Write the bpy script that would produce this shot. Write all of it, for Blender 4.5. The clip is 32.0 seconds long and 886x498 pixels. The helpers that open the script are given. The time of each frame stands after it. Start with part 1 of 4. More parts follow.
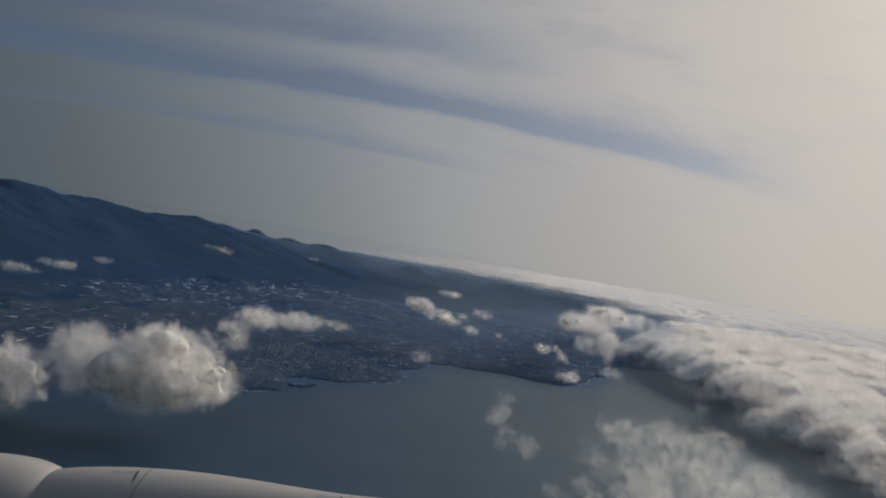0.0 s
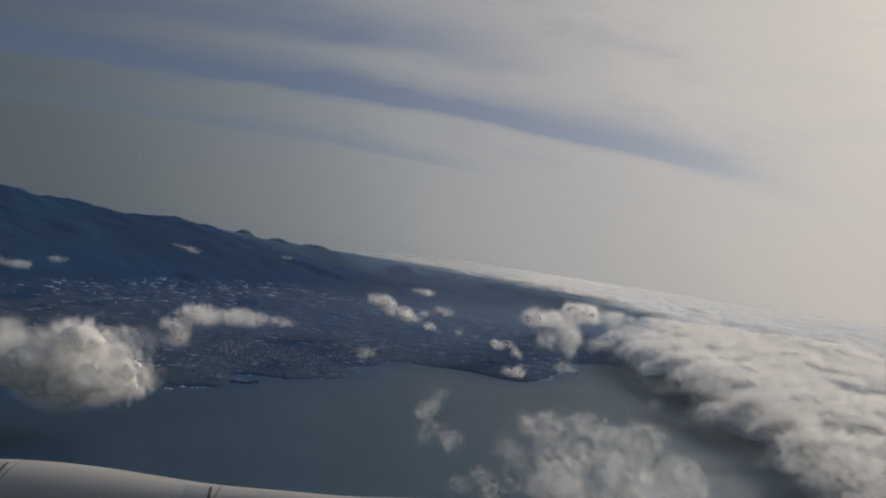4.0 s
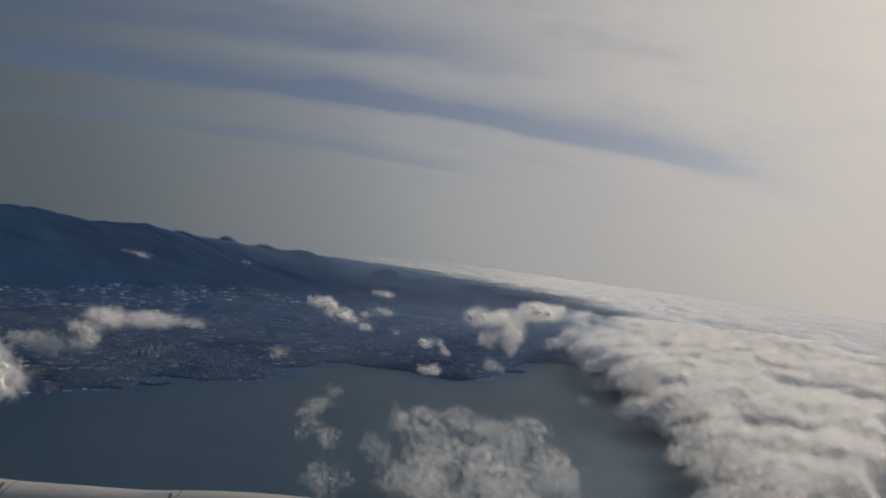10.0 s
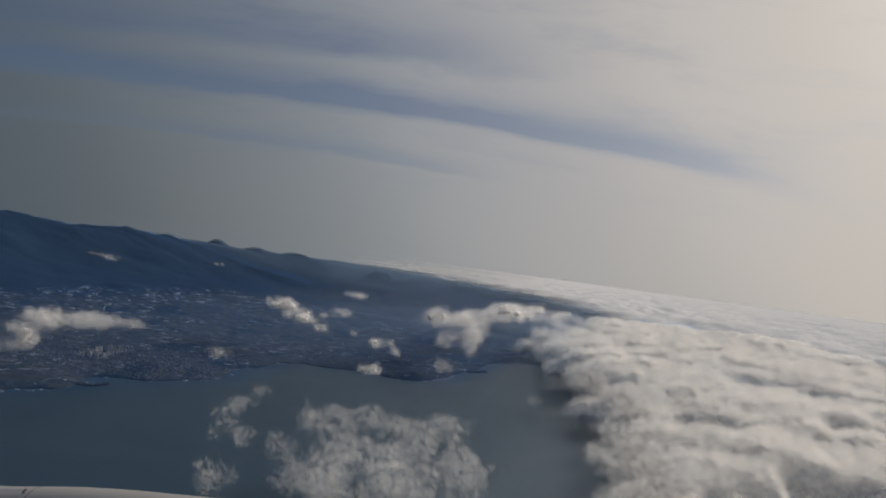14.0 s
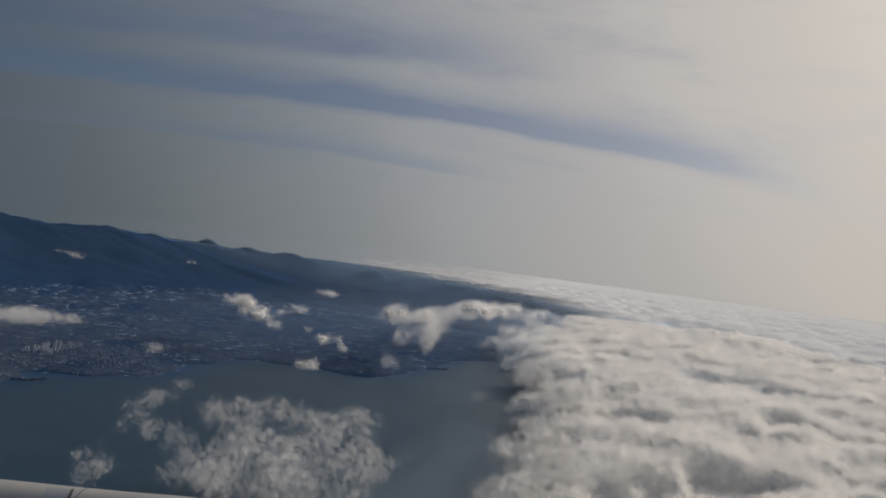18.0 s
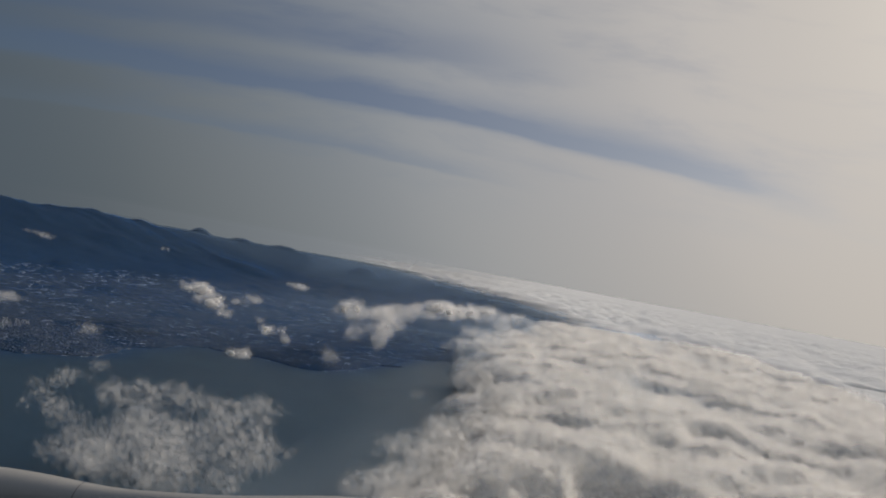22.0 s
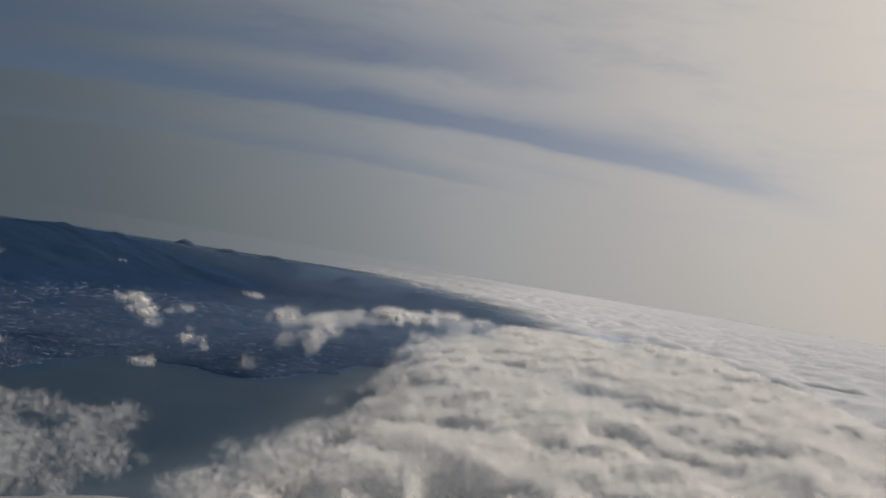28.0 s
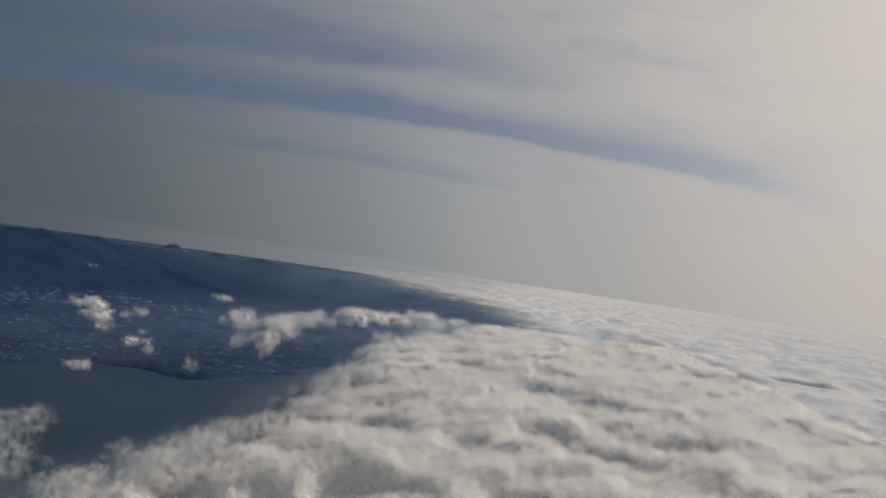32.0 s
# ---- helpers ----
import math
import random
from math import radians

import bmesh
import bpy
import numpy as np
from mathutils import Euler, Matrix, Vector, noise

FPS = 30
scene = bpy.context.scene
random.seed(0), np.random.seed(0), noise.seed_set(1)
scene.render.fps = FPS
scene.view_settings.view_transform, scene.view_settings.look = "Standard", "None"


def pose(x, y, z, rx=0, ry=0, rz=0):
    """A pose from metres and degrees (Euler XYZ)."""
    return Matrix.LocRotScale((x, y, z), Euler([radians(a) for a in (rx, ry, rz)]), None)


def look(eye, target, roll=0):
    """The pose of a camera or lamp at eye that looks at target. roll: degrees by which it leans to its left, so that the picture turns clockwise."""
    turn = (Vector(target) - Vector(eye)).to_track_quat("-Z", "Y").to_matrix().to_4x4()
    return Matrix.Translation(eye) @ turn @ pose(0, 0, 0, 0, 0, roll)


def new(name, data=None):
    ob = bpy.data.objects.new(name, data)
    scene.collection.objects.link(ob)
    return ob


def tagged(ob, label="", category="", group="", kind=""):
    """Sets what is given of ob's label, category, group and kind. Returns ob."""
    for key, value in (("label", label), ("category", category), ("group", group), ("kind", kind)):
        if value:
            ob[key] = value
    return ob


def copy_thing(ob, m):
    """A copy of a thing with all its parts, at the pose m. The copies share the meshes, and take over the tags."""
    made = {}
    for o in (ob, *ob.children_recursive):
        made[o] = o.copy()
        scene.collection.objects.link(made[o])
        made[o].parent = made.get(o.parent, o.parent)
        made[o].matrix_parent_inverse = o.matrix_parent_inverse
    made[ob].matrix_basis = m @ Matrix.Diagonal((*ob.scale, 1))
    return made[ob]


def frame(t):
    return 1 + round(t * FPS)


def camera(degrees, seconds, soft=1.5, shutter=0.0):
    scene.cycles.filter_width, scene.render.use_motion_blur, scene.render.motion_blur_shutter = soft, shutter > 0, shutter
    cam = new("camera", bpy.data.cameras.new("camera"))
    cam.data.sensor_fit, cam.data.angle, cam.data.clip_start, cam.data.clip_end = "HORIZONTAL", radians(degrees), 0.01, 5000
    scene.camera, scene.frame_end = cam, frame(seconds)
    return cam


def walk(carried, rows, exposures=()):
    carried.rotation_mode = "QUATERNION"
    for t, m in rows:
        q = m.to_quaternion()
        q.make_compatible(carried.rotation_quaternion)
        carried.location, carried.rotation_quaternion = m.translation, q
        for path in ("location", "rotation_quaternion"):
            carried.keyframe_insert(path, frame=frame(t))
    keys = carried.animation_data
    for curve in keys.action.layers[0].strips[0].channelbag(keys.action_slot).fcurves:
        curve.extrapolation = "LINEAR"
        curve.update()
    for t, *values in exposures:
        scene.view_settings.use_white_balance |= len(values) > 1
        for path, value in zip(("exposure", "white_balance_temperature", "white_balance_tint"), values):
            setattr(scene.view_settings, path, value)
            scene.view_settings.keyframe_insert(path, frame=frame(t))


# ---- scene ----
cam = camera(75.7, 32.0, soft=2.0)
METRES, EYE, TILT, LEAN, TURN = 160.0, 44.0, 0.05, -9.3, 0.0
ROWS = [
    (0, -0.0005, -0.0063, -0.0028, 0.00, 0.50, 0.00),
    (0.5, 0.0127, -0.0060, -0.0045, 0.02, 0.50, 0.15),
    (1, 0.0252, -0.0056, -0.0058, 0.04, 0.58, 0.21),
    (1.5, 0.0388, -0.0054, -0.0072, 0.05, 0.62, 0.30),
    (2, 0.0515, -0.0052, -0.0088, 0.06, 0.62, 0.40),
    (2.5, 0.0650, -0.0052, -0.0101, 0.08, 0.60, 0.43),
    (3, 0.0782, -0.0052, -0.0117, 0.09, 0.55, 0.42),
    (3.5, 0.0913, -0.0052, -0.0121, 0.07, 0.53, 0.38),
    (5.5, 0.1467, -0.0063, -0.0162, 0.20, 0.61, 0.73),
    (6, 0.1602, -0.0056, -0.0177, 0.22, 0.66, 0.81),
    (6.5, 0.1741, -0.0052, -0.0181, 0.22, 0.67, 0.85),
    (7, 0.1879, -0.0048, -0.0197, 0.23, 0.76, 1.03),
    (7.5, 0.2020, -0.0048, -0.0206, 0.23, 0.84, 1.18),
    (8, 0.2161, -0.0047, -0.0227, 0.28, 0.92, 1.27),
    (8.5, 0.2300, -0.0043, -0.0231, 0.30, 0.92, 1.27),
    (9, 0.2443, -0.0037, -0.0248, 0.32, 1.00, 1.30),
    (9.5, 0.2588, -0.0040, -0.0260, 0.35, 1.00, 1.33),
    (10, 0.2732, -0.0034, -0.0273, 0.35, 0.97, 1.39),
    (10.5, 0.2879, -0.0031, -0.0287, 0.37, 0.98, 1.48),
    (11, 0.3027, -0.0028, -0.0298, 0.38, 0.95, 1.47),
    (11.5, 0.3174, -0.0029, -0.0310, 0.40, 0.95, 1.42),
    (12, 0.3324, -0.0028, -0.0318, 0.46, 0.98, 1.49),
    (12.5, 0.3472, -0.0033, -0.0332, 0.51, 1.13, 1.55),
    (13, 0.3628, -0.0031, -0.0348, 0.61, 1.19, 1.69),
    (13.5, 0.3776, -0.0034, -0.0360, 0.66, 1.23, 1.72),
    (14, 0.3926, -0.0029, -0.0367, 0.72, 1.25, 1.70),
    (14.5, 0.4085, -0.0031, -0.0382, 0.78, 1.33, 1.73),
    (16.5, 0.4719, -0.0001, -0.0471, 0.97, 1.42, 1.80),
    (17, 0.4877, 0.0003, -0.0484, 1.02, 1.33, 1.80),
    (17.5, 0.5036, 0.0006, -0.0496, 1.08, 1.31, 1.81),
    (18, 0.5192, 0.0003, -0.0511, 1.17, 1.32, 1.77),
    (18.5, 0.5353, 0.0009, -0.0527, 1.29, 1.34, 1.70),
    (19, 0.5515, 0.0004, -0.0540, 1.37, 1.40, 1.40),
    (19.5, 0.5679, 0.0006, -0.0547, 1.42, 1.42, 0.90),
    (20, 0.5842, 0.0007, -0.0560, 1.47, 1.39, 0.42),
    (20.5, 0.6005, 0.0013, -0.0571, 1.51, 1.29, -0.06),
    (21, 0.6169, 0.0012, -0.0578, 1.55, 1.25, -0.52),
    (21.5, 0.6336, 0.0006, -0.0581, 1.62, 1.34, -0.88),
    (22, 0.6502, 0.0005, -0.0588, 1.70, 1.48, -1.11),
    (22.5, 0.6669, 0.0004, -0.0592, 1.78, 1.58, -1.13),
    (23, 0.6836, 0.0003, -0.0596, 1.86, 1.63, -1.12),
    (23.5, 0.7002, -0.0001, -0.0598, 1.94, 1.81, -1.14),
    (24, 0.7171, -0.0004, -0.0599, 2.04, 1.98, -1.12),
    (24.5, 0.7340, -0.0003, -0.0601, 2.12, 2.07, -1.05),
    (25, 0.7510, -0.0008, -0.0603, 2.16, 2.12, -0.96),
    (25.5, 0.7680, -0.0011, -0.0606, 2.21, 2.19, -0.94),
    (27.5, 0.8365, 0.0012, -0.0641, 2.35, 2.28, -0.20),
    (28, 0.8542, 0.0016, -0.0643, 2.41, 2.25, -0.07),
    (28.5, 0.8721, 0.0018, -0.0645, 2.45, 2.21, 0.06),
    (29, 0.8896, 0.0019, -0.0652, 2.50, 2.24, 0.18),
    (29.5, 0.9072, 0.0015, -0.0655, 2.55, 2.34, 0.28),
    (30, 0.9249, 0.0017, -0.0660, 2.61, 2.36, 0.40),
    (30.5, 0.9429, 0.0015, -0.0667, 2.68, 2.37, 0.53),
    (31, 0.9606, 0.0016, -0.0672, 2.73, 2.34, 0.64),
    (31.5, 0.9789, 0.0017, -0.0676, 2.80, 2.31, 0.74),
    (32, 0.9969, 0.0019, -0.0679, 2.86, 2.29, 0.83),
]
walk(cam, [(t, pose(0, 0, EYE, TILT, LEAN, TURN) @ pose(METRES * x, METRES * y, METRES * z, 90 + pitch, roll, yaw)) for t, x, y, z, yaw, pitch, roll in ROWS])

# ---- world, sun ----
SUN_AZ, SUN_EL = 52.0, 27.0
SUN_DIR = Vector((math.sin(radians(SUN_AZ)) * math.cos(radians(SUN_EL)), math.cos(radians(SUN_AZ)) * math.cos(radians(SUN_EL)), math.sin(radians(SUN_EL))))

world = bpy.data.worlds.new("sky")
scene.world = world
world.use_nodes = True


class Nodes:
    """A short way to write node trees."""

    def __init__(self, tree):
        self.tree = tree
        tree.nodes.clear()

    def add(self, kind, **settings):
        node = self.tree.nodes.new(kind)
        for key, value in settings.items():
            setattr(node, key, value)
        return node

    def put(self, socket, value):
        if isinstance(value, bpy.types.NodeSocket):
            self.tree.links.new(value, socket)
        else:
            socket.default_value = value

    def math(self, op, a, b=0.0, c=0.0, clamp=False):
        node = self.add("ShaderNodeMath", operation=op, use_clamp=clamp)
        for socket, value in zip(node.inputs, (a, b, c)):
            self.put(socket, value)
        return node.outputs[0]

    def mix(self, f, a, b):
        node = self.add("ShaderNodeMix", data_type="RGBA")
        self.put(node.inputs[0], f)
        self.put(node.inputs[6], a)
        self.put(node.inputs[7], b)
        return node.outputs[2]

    def noise(self, vector, scale, detail=4.0, rough=0.55, distort=0.0):
        node = self.add("ShaderNodeTexNoise")
        if vector is not None:
            self.put(node.inputs["Vector"], vector)
        for key, value in (("Scale", scale), ("Detail", detail), ("Roughness", rough), ("Distortion", distort)):
            self.put(node.inputs[key], value)
        return node.outputs[0]

    def step(self, value, low, high, to_low=0.0, to_high=1.0):
        node = self.add("ShaderNodeMapRange", interpolation_type="SMOOTHSTEP")
        for socket, v in zip(node.inputs, (value, low, high, to_low, to_high)):
            self.put(socket, v)
        return node.outputs[0]

    def ramp(self, value, stops, curve="LINEAR"):
        node = self.add("ShaderNodeValToRGB")
        node.color_ramp.interpolation = curve
        while len(node.color_ramp.elements) < len(stops):
            node.color_ramp.elements.new(0.5)
        for element, (place, colour) in zip(node.color_ramp.elements, stops):
            element.position, element.color = place, (*colour, 1)
        self.put(node.inputs[0], value)
        return node.outputs[0]


def make_sky():
    n = Nodes(world.node_tree)
    way = n.add("ShaderNodeTexCoord").outputs["Generated"]
    split = n.add("ShaderNodeSeparateXYZ")
    n.put(split.inputs[0], way)
    x, y, z = split.outputs
    up = n.math("MULTIPLY", n.math("ARCSINE", z), 180 / math.pi)
    round_ = n.math("MULTIPLY", n.math("ARCTAN2", x, y), 180 / math.pi)
    dot = n.add("ShaderNodeVectorMath", operation="DOT_PRODUCT")
    n.put(dot.inputs[0], way)
    n.put(dot.inputs[1], tuple(SUN_DIR))
    # clear blue air
    air = n.add("ShaderNodeTexSky", sky_type="NISHITA", sun_disc=False, sun_elevation=radians(SUN_EL), sun_rotation=radians(SUN_AZ), altitude=1000.0, dust_density=2.0)
    blue = n.add("ShaderNodeMix", data_type="RGBA", blend_type="MULTIPLY")
    blue.inputs[0].default_value = 1.0
    n.put(blue.inputs[6], air.outputs[0])
    n.put(blue.inputs[7], (0.055, 0.055, 0.055, 1))
    # high thin veil of ice cloud, brightest round the sun
    angle = n.math("MULTIPLY", n.math("ARCCOSINE", dot.outputs["Value"]), 1 / math.pi)
    veil = n.ramp(angle, VEIL, "CARDINAL")
    # streaks of thinner cloud that run along the veil
    flat = n.add("ShaderNodeCombineXYZ")
    n.put(flat.inputs[0], n.math("MULTIPLY", round_, 0.035))
    arch = n.math("MULTIPLY", n.math("MULTIPLY", n.math("ADD", round_, -2.0), n.math("ADD", round_, -2.0)), 0.0028)
    level = n.math("ADD", up, arch)
    n.put(flat.inputs[1], n.math("MULTIPLY", level, 0.16))
    soft = n.noise(flat.outputs[0], 1.6, 6.0, 0.6, 0.3)
    wob = n.math("MULTIPLY", n.math("ADD", n.noise(flat.outputs[0], 2.6, 3.0), -0.5), 1.5)
    line = n.math("ADD", level, wob)

    def streak(middle, half, left, right, fade, amount, slope=0.0):
        off = n.math("SUBTRACT", n.math("ADD", line, n.math("MULTIPLY", round_, slope)), middle)
        d = n.math("DIVIDE", off, n.math("ADD", 0.36 * half, n.math("MULTIPLY", n.math("GREATER_THAN", off, 0.0), 0.95 * half)))
        bell = n.math("EXPONENT", n.math("MULTIPLY", n.math("MULTIPLY", d, d), -1.0))
        ends = n.math("MULTIPLY", n.step(round_, left - fade, left), n.step(round_, right, right + fade, 1.0, 0.0))
        return n.math("MULTIPLY", n.math("MULTIPLY", bell, ends), amount)

    gaps = streak(14.0, 1.75, -70.0, 18.0, 16.0, 0.92, 0.044)
    gaps = n.math("ADD", gaps, streak(8.9, 0.7, -40.0, -6.0, 14.0, 0.6, 0.07))
    gaps = n.math("ADD", gaps, streak(19.6, 2.6, -60.0, -8.0, 22.0, 0.6))
    gaps = n.math("ADD", gaps, n.math("MULTIPLY", n.step(soft, 0.45, 0.75), 0.35))
    gaps = n.math("MINIMUM", n.math("MULTIPLY", gaps, n.step(up, 2.0, 8.0)), 0.85)
    hazy = n.step(up, 1.0, 14.0, 0.0, 1.0)
    thin = n.math("MULTIPLY", gaps, hazy)
    deep = n.mix(0.55, blue.outputs[2], n.ramp(angle, GAP))
    colour = n.mix(thin, veil, deep)
    # clear blue overhead
    colour = n.mix(n.step(up, 28.0, 60.0), colour, (0.20, 0.238, 0.315, 1))
    # dusty warm air low over the horizon
    dust = n.add("ShaderNodeMix", data_type="RGBA", blend_type="MULTIPLY")
    dust.inputs[0].default_value = 1.0
    n.put(dust.inputs[6], colour)
    n.put(dust.inputs[7], n.mix(n.step(up, 0.0, 13.0), (1.03, 1.01, 0.97, 1), (1.0, 1.0, 1.0, 1)))
    ground = n.mix(n.step(up, -6.0, -0.5), (0.05, 0.06, 0.075, 1), dust.outputs[2])
    back = n.add("ShaderNodeBackground")
    n.put(back.inputs[0], ground)
    back.inputs[1].default_value = SKY
    n.tree.links.new(back.outputs[0], n.add("ShaderNodeOutputWorld").inputs[0])


SKY = 1.0
VEIL = [(0.0, (0.80, 0.74, 0.66)), (0.10, (0.615, 0.57, 0.52)), (0.2, (0.452, 0.435, 0.425)), (0.33, (0.264, 0.280, 0.300)), (0.46, (0.112, 0.134, 0.154)), (0.62, (0.066, 0.09, 0.125)), (1.0, (0.08, 0.11, 0.15))]
GAP = [(0.0, (0.5, 0.5, 0.52)), (0.15, (0.32, 0.33, 0.37)), (0.33, (0.13, 0.155, 0.23)), (0.5, (0.042, 0.068, 0.13)), (1.0, (0.03, 0.055, 0.12))]
make_sky()

sun = new("sun", bpy.data.lights.new("sun", "SUN"))
scene.cycles.transparent_max_bounces = 96
sun.data.energy, sun.data.angle, sun.data.color = 3.05, radians(16), (1.0, 0.91, 0.80)
sun.matrix_world = look(SUN_DIR * 300, (0, 0, 0))


# ---- materials ----
def material(name):
    m = bpy.data.materials.new(name)
    m.use_nodes = True
    return m, Nodes(m.node_tree)


def place(n):
    return n.add("ShaderNodeNewGeometry").outputs["Position"]


def finish(n, colour, rough=0.7, metal=0.0, bump=None, strength=0.3, distance=0.1, gloss=0.5, sheen=(1, 1, 1, 1)):
    s = n.add("ShaderNodeBsdfPrincipled")
    n.put(s.inputs["Base Color"], colour)
    n.put(s.inputs["Roughness"], rough)
    n.put(s.inputs["Metallic"], metal)
    n.put(s.inputs["Specular IOR Level"], gloss)
    n.put(s.inputs["Specular Tint"], sheen)
    if bump is not None:
        b = n.add("ShaderNodeBump")
        n.put(b.inputs["Height"], bump)
        b.inputs["Strength"].default_value, b.inputs["Distance"].default_value = strength, distance
        n.tree.links.new(b.outputs[0], s.inputs["Normal"])
    n.tree.links.new(s.outputs[0], n.add("ShaderNodeOutputMaterial").inputs[0])


def cloud_material(name, colour, through_share, bump_scale, cover="", peak=1.0):
    """Water droplets scatter nearly all light, some of it onwards. cover: what thins it out, "cover" on a sheet or "spot" on a flake of mist."""
    m, n = material(name)
    p = place(n)
    tint = colour if cover == "spot" else n.mix(n.noise(p, 0.05, 3.0), colour, tuple(c * 0.94 for c in colour[:3]) + (1,))
    d, t = n.add("ShaderNodeBsdfDiffuse"), n.add("ShaderNodeBsdfTranslucent")
    n.put(d.inputs[0], tint)
    n.put(t.inputs[0], tint)
    if bump_scale:
        b = n.add("ShaderNodeBump")
        n.put(b.inputs["Height"], n.noise(p, bump_scale, 6.0, 0.6, 0.4))
        b.inputs["Strength"].default_value, b.inputs["Distance"].default_value = 0.6, 1.0
        n.tree.links.new(b.outputs[0], d.inputs["Normal"])
    mix = n.add("ShaderNodeMixShader")
    mix.inputs[0].default_value = through_share
    n.tree.links.new(d.outputs[0], mix.inputs[1])
    n.tree.links.new(t.outputs[0], mix.inputs[2])
    out = mix.outputs[0]
    if cover:
        clear = n.add("ShaderNodeMixShader")
        if cover == "spot":
            # each flake of mist thins out towards its rim
            spot = n.add("ShaderNodeVectorMath", operation="LENGTH")
            n.tree.links.new(n.add("ShaderNodeAttribute", attribute_name="spot").outputs["Vector"], spot.inputs[0])
            share = n.step(spot.outputs["Value"], 0.0, 1.0, peak, 0.0)
        else:
            share = n.add("ShaderNodeAttribute", attribute_name="cover").outputs["Fac"]
        n.put(clear.inputs[0], share)
        n.tree.links.new(n.add("ShaderNodeBsdfTransparent").outputs[0], clear.inputs[1])
        n.tree.links.new(out, clear.inputs[2])
        out = clear.outputs[0]
    n.tree.links.new(out, n.add("ShaderNodeOutputMaterial").inputs[0])
    return m


CLOUD = cloud_material("cloud", (0.90, 0.885, 0.86, 1), 0.4, 0.45)
DROPLETS = cloud_material("cloud_droplets", (0.96, 0.942, 0.915, 1), 0.5, 0, "spot", 0.14)
THIN_DROPLETS = cloud_material("thin_droplets", (0.95, 0.935, 0.91, 1), 0.5, 0, "spot", 0.085)
DECK_DROPLETS = cloud_material("deck_droplets", (0.89, 0.872, 0.845, 1), 0.5, 0, "spot", 0.19)
# for a sheet added to lighten the water, in place of airlight
WATER_LIGHTENER = cloud_material("water_lightener", (0.64, 0.74, 0.80, 1), 0.4, 0, "cover")
FAR_CLOUD = cloud_material("cloud_sheet", (0.95, 0.935, 0.91, 1), 0.2, 0.35, "cover")
# airlight put into the colour of thin sheets
HILL_TINT = cloud_material("hill_haze_tint", (0.13, 0.20, 0.30, 1), 0.4, 0, "cover")
HAZE_TINT = cloud_material("blue_haze_tint", (0.08, 0.30, 0.84, 1), 0.5, 0, "cover")
MIST_TINT = cloud_material("mist_tint", (0.50, 0.68, 0.90, 1), 0.4, 0, "cover")


def sea_material():
    m, n = material("sea")
    p = place(n)
    colour = n.mix(n.step(n.noise(p, 0.012, 4.0), 0.35, 0.7), (0.002, 0.013, 0.027, 1), (0.003, 0.018, 0.034, 1))
    rough = n.step(n.noise(p, 0.02, 5.0, 0.6, 0.6), 0.3, 0.7, 0.46, 0.54)
    waves = n.noise(p, 1.6, 6.0, 0.65)
    # reflections tinted blue, in place of blue airlight over the water
    finish(n, colour, rough, 0.0, waves, 0.06, 0.15, 1.0, (0.60, 0.88, 1.0, 1))
    return m


def land_material():
    m, n = material("land")
    p = place(n)
    cells = n.add("ShaderNodeTexVoronoi")
    cells.inputs["Scale"].default_value = 0.42
    stretch = n.add("ShaderNodeMapping")
    stretch.inputs["Scale"].default_value = (0.8, 1.25, 0.0)
    stretch.inputs["Rotation"].default_value = (0, 0, 0.35)
    n.put(stretch.inputs[0], p)
    n.put(cells.inputs["Vector"], stretch.outputs[0])
    pick = n.add("ShaderNodeSeparateColor")
    n.put(pick.inputs[0], cells.outputs["Color"])
    fields = n.ramp(pick.outputs[0], [(0.0, (0.028, 0.036, 0.036)), (0.35, (0.036, 0.043, 0.042)), (0.6, (0.044, 0.050, 0.049)), (0.85, (0.055, 0.058, 0.056)), (0.97, (0.085, 0.084, 0.078))])
    # blue of distant haze is mixed into the woods' colour
    woods = n.mix(n.noise(p, 0.6, 5.0, 0.7), (0.010, 0.020, 0.030, 1), (0.020, 0.032, 0.040, 1))
    split = n.add("ShaderNodeSeparateXYZ")
    n.put(split.inputs[0], p)
    wild = n.math("ADD", n.step(split.outputs[2], 3.5, 10.0), n.step(n.noise(p, 0.045, 4.0, 0.6), 0.52, 0.62), clamp=True)
    colour = n.mix(wild, fields, woods)
    finish(n, colour, 0.95, 0.0, n.noise(p, 1.5, 5.0, 0.7), 0.5, 0.4, 0.1)
    return m


def plain(name, a, b, scale, rough=0.6, gloss=0.3, bump=0.2, distance=0.02, metal=0.0):
    m, n = material(name)
    p = place(n)
    finish(n, n.mix(n.noise(p, scale, 5.0, 0.6), (*a, 1), (*b, 1)), rough, metal, n.noise(p, scale * 6, 3.0), bump, distance, gloss)
    return m


SEA, LAND = sea_material(), land_material()
FOAM = plain("surf_foam", (0.55, 0.57, 0.58), (0.7, 0.71, 0.71), 1.2, 0.9)


def mixed(name, stops, rough=0.6):
    """One shade for each separate piece."""
    m, n = material(name)
    pick = n.add("ShaderNodeNewGeometry").outputs["Random Per Island"]
    colour = n.mix(n.math("MULTIPLY", n.noise(place(n), 2.0, 4.0), 0.3), n.ramp(pick, stops), (0.12, 0.12, 0.12, 1))
    finish(n, colour, rough, 0.0, None, gloss=0.3)
    return m


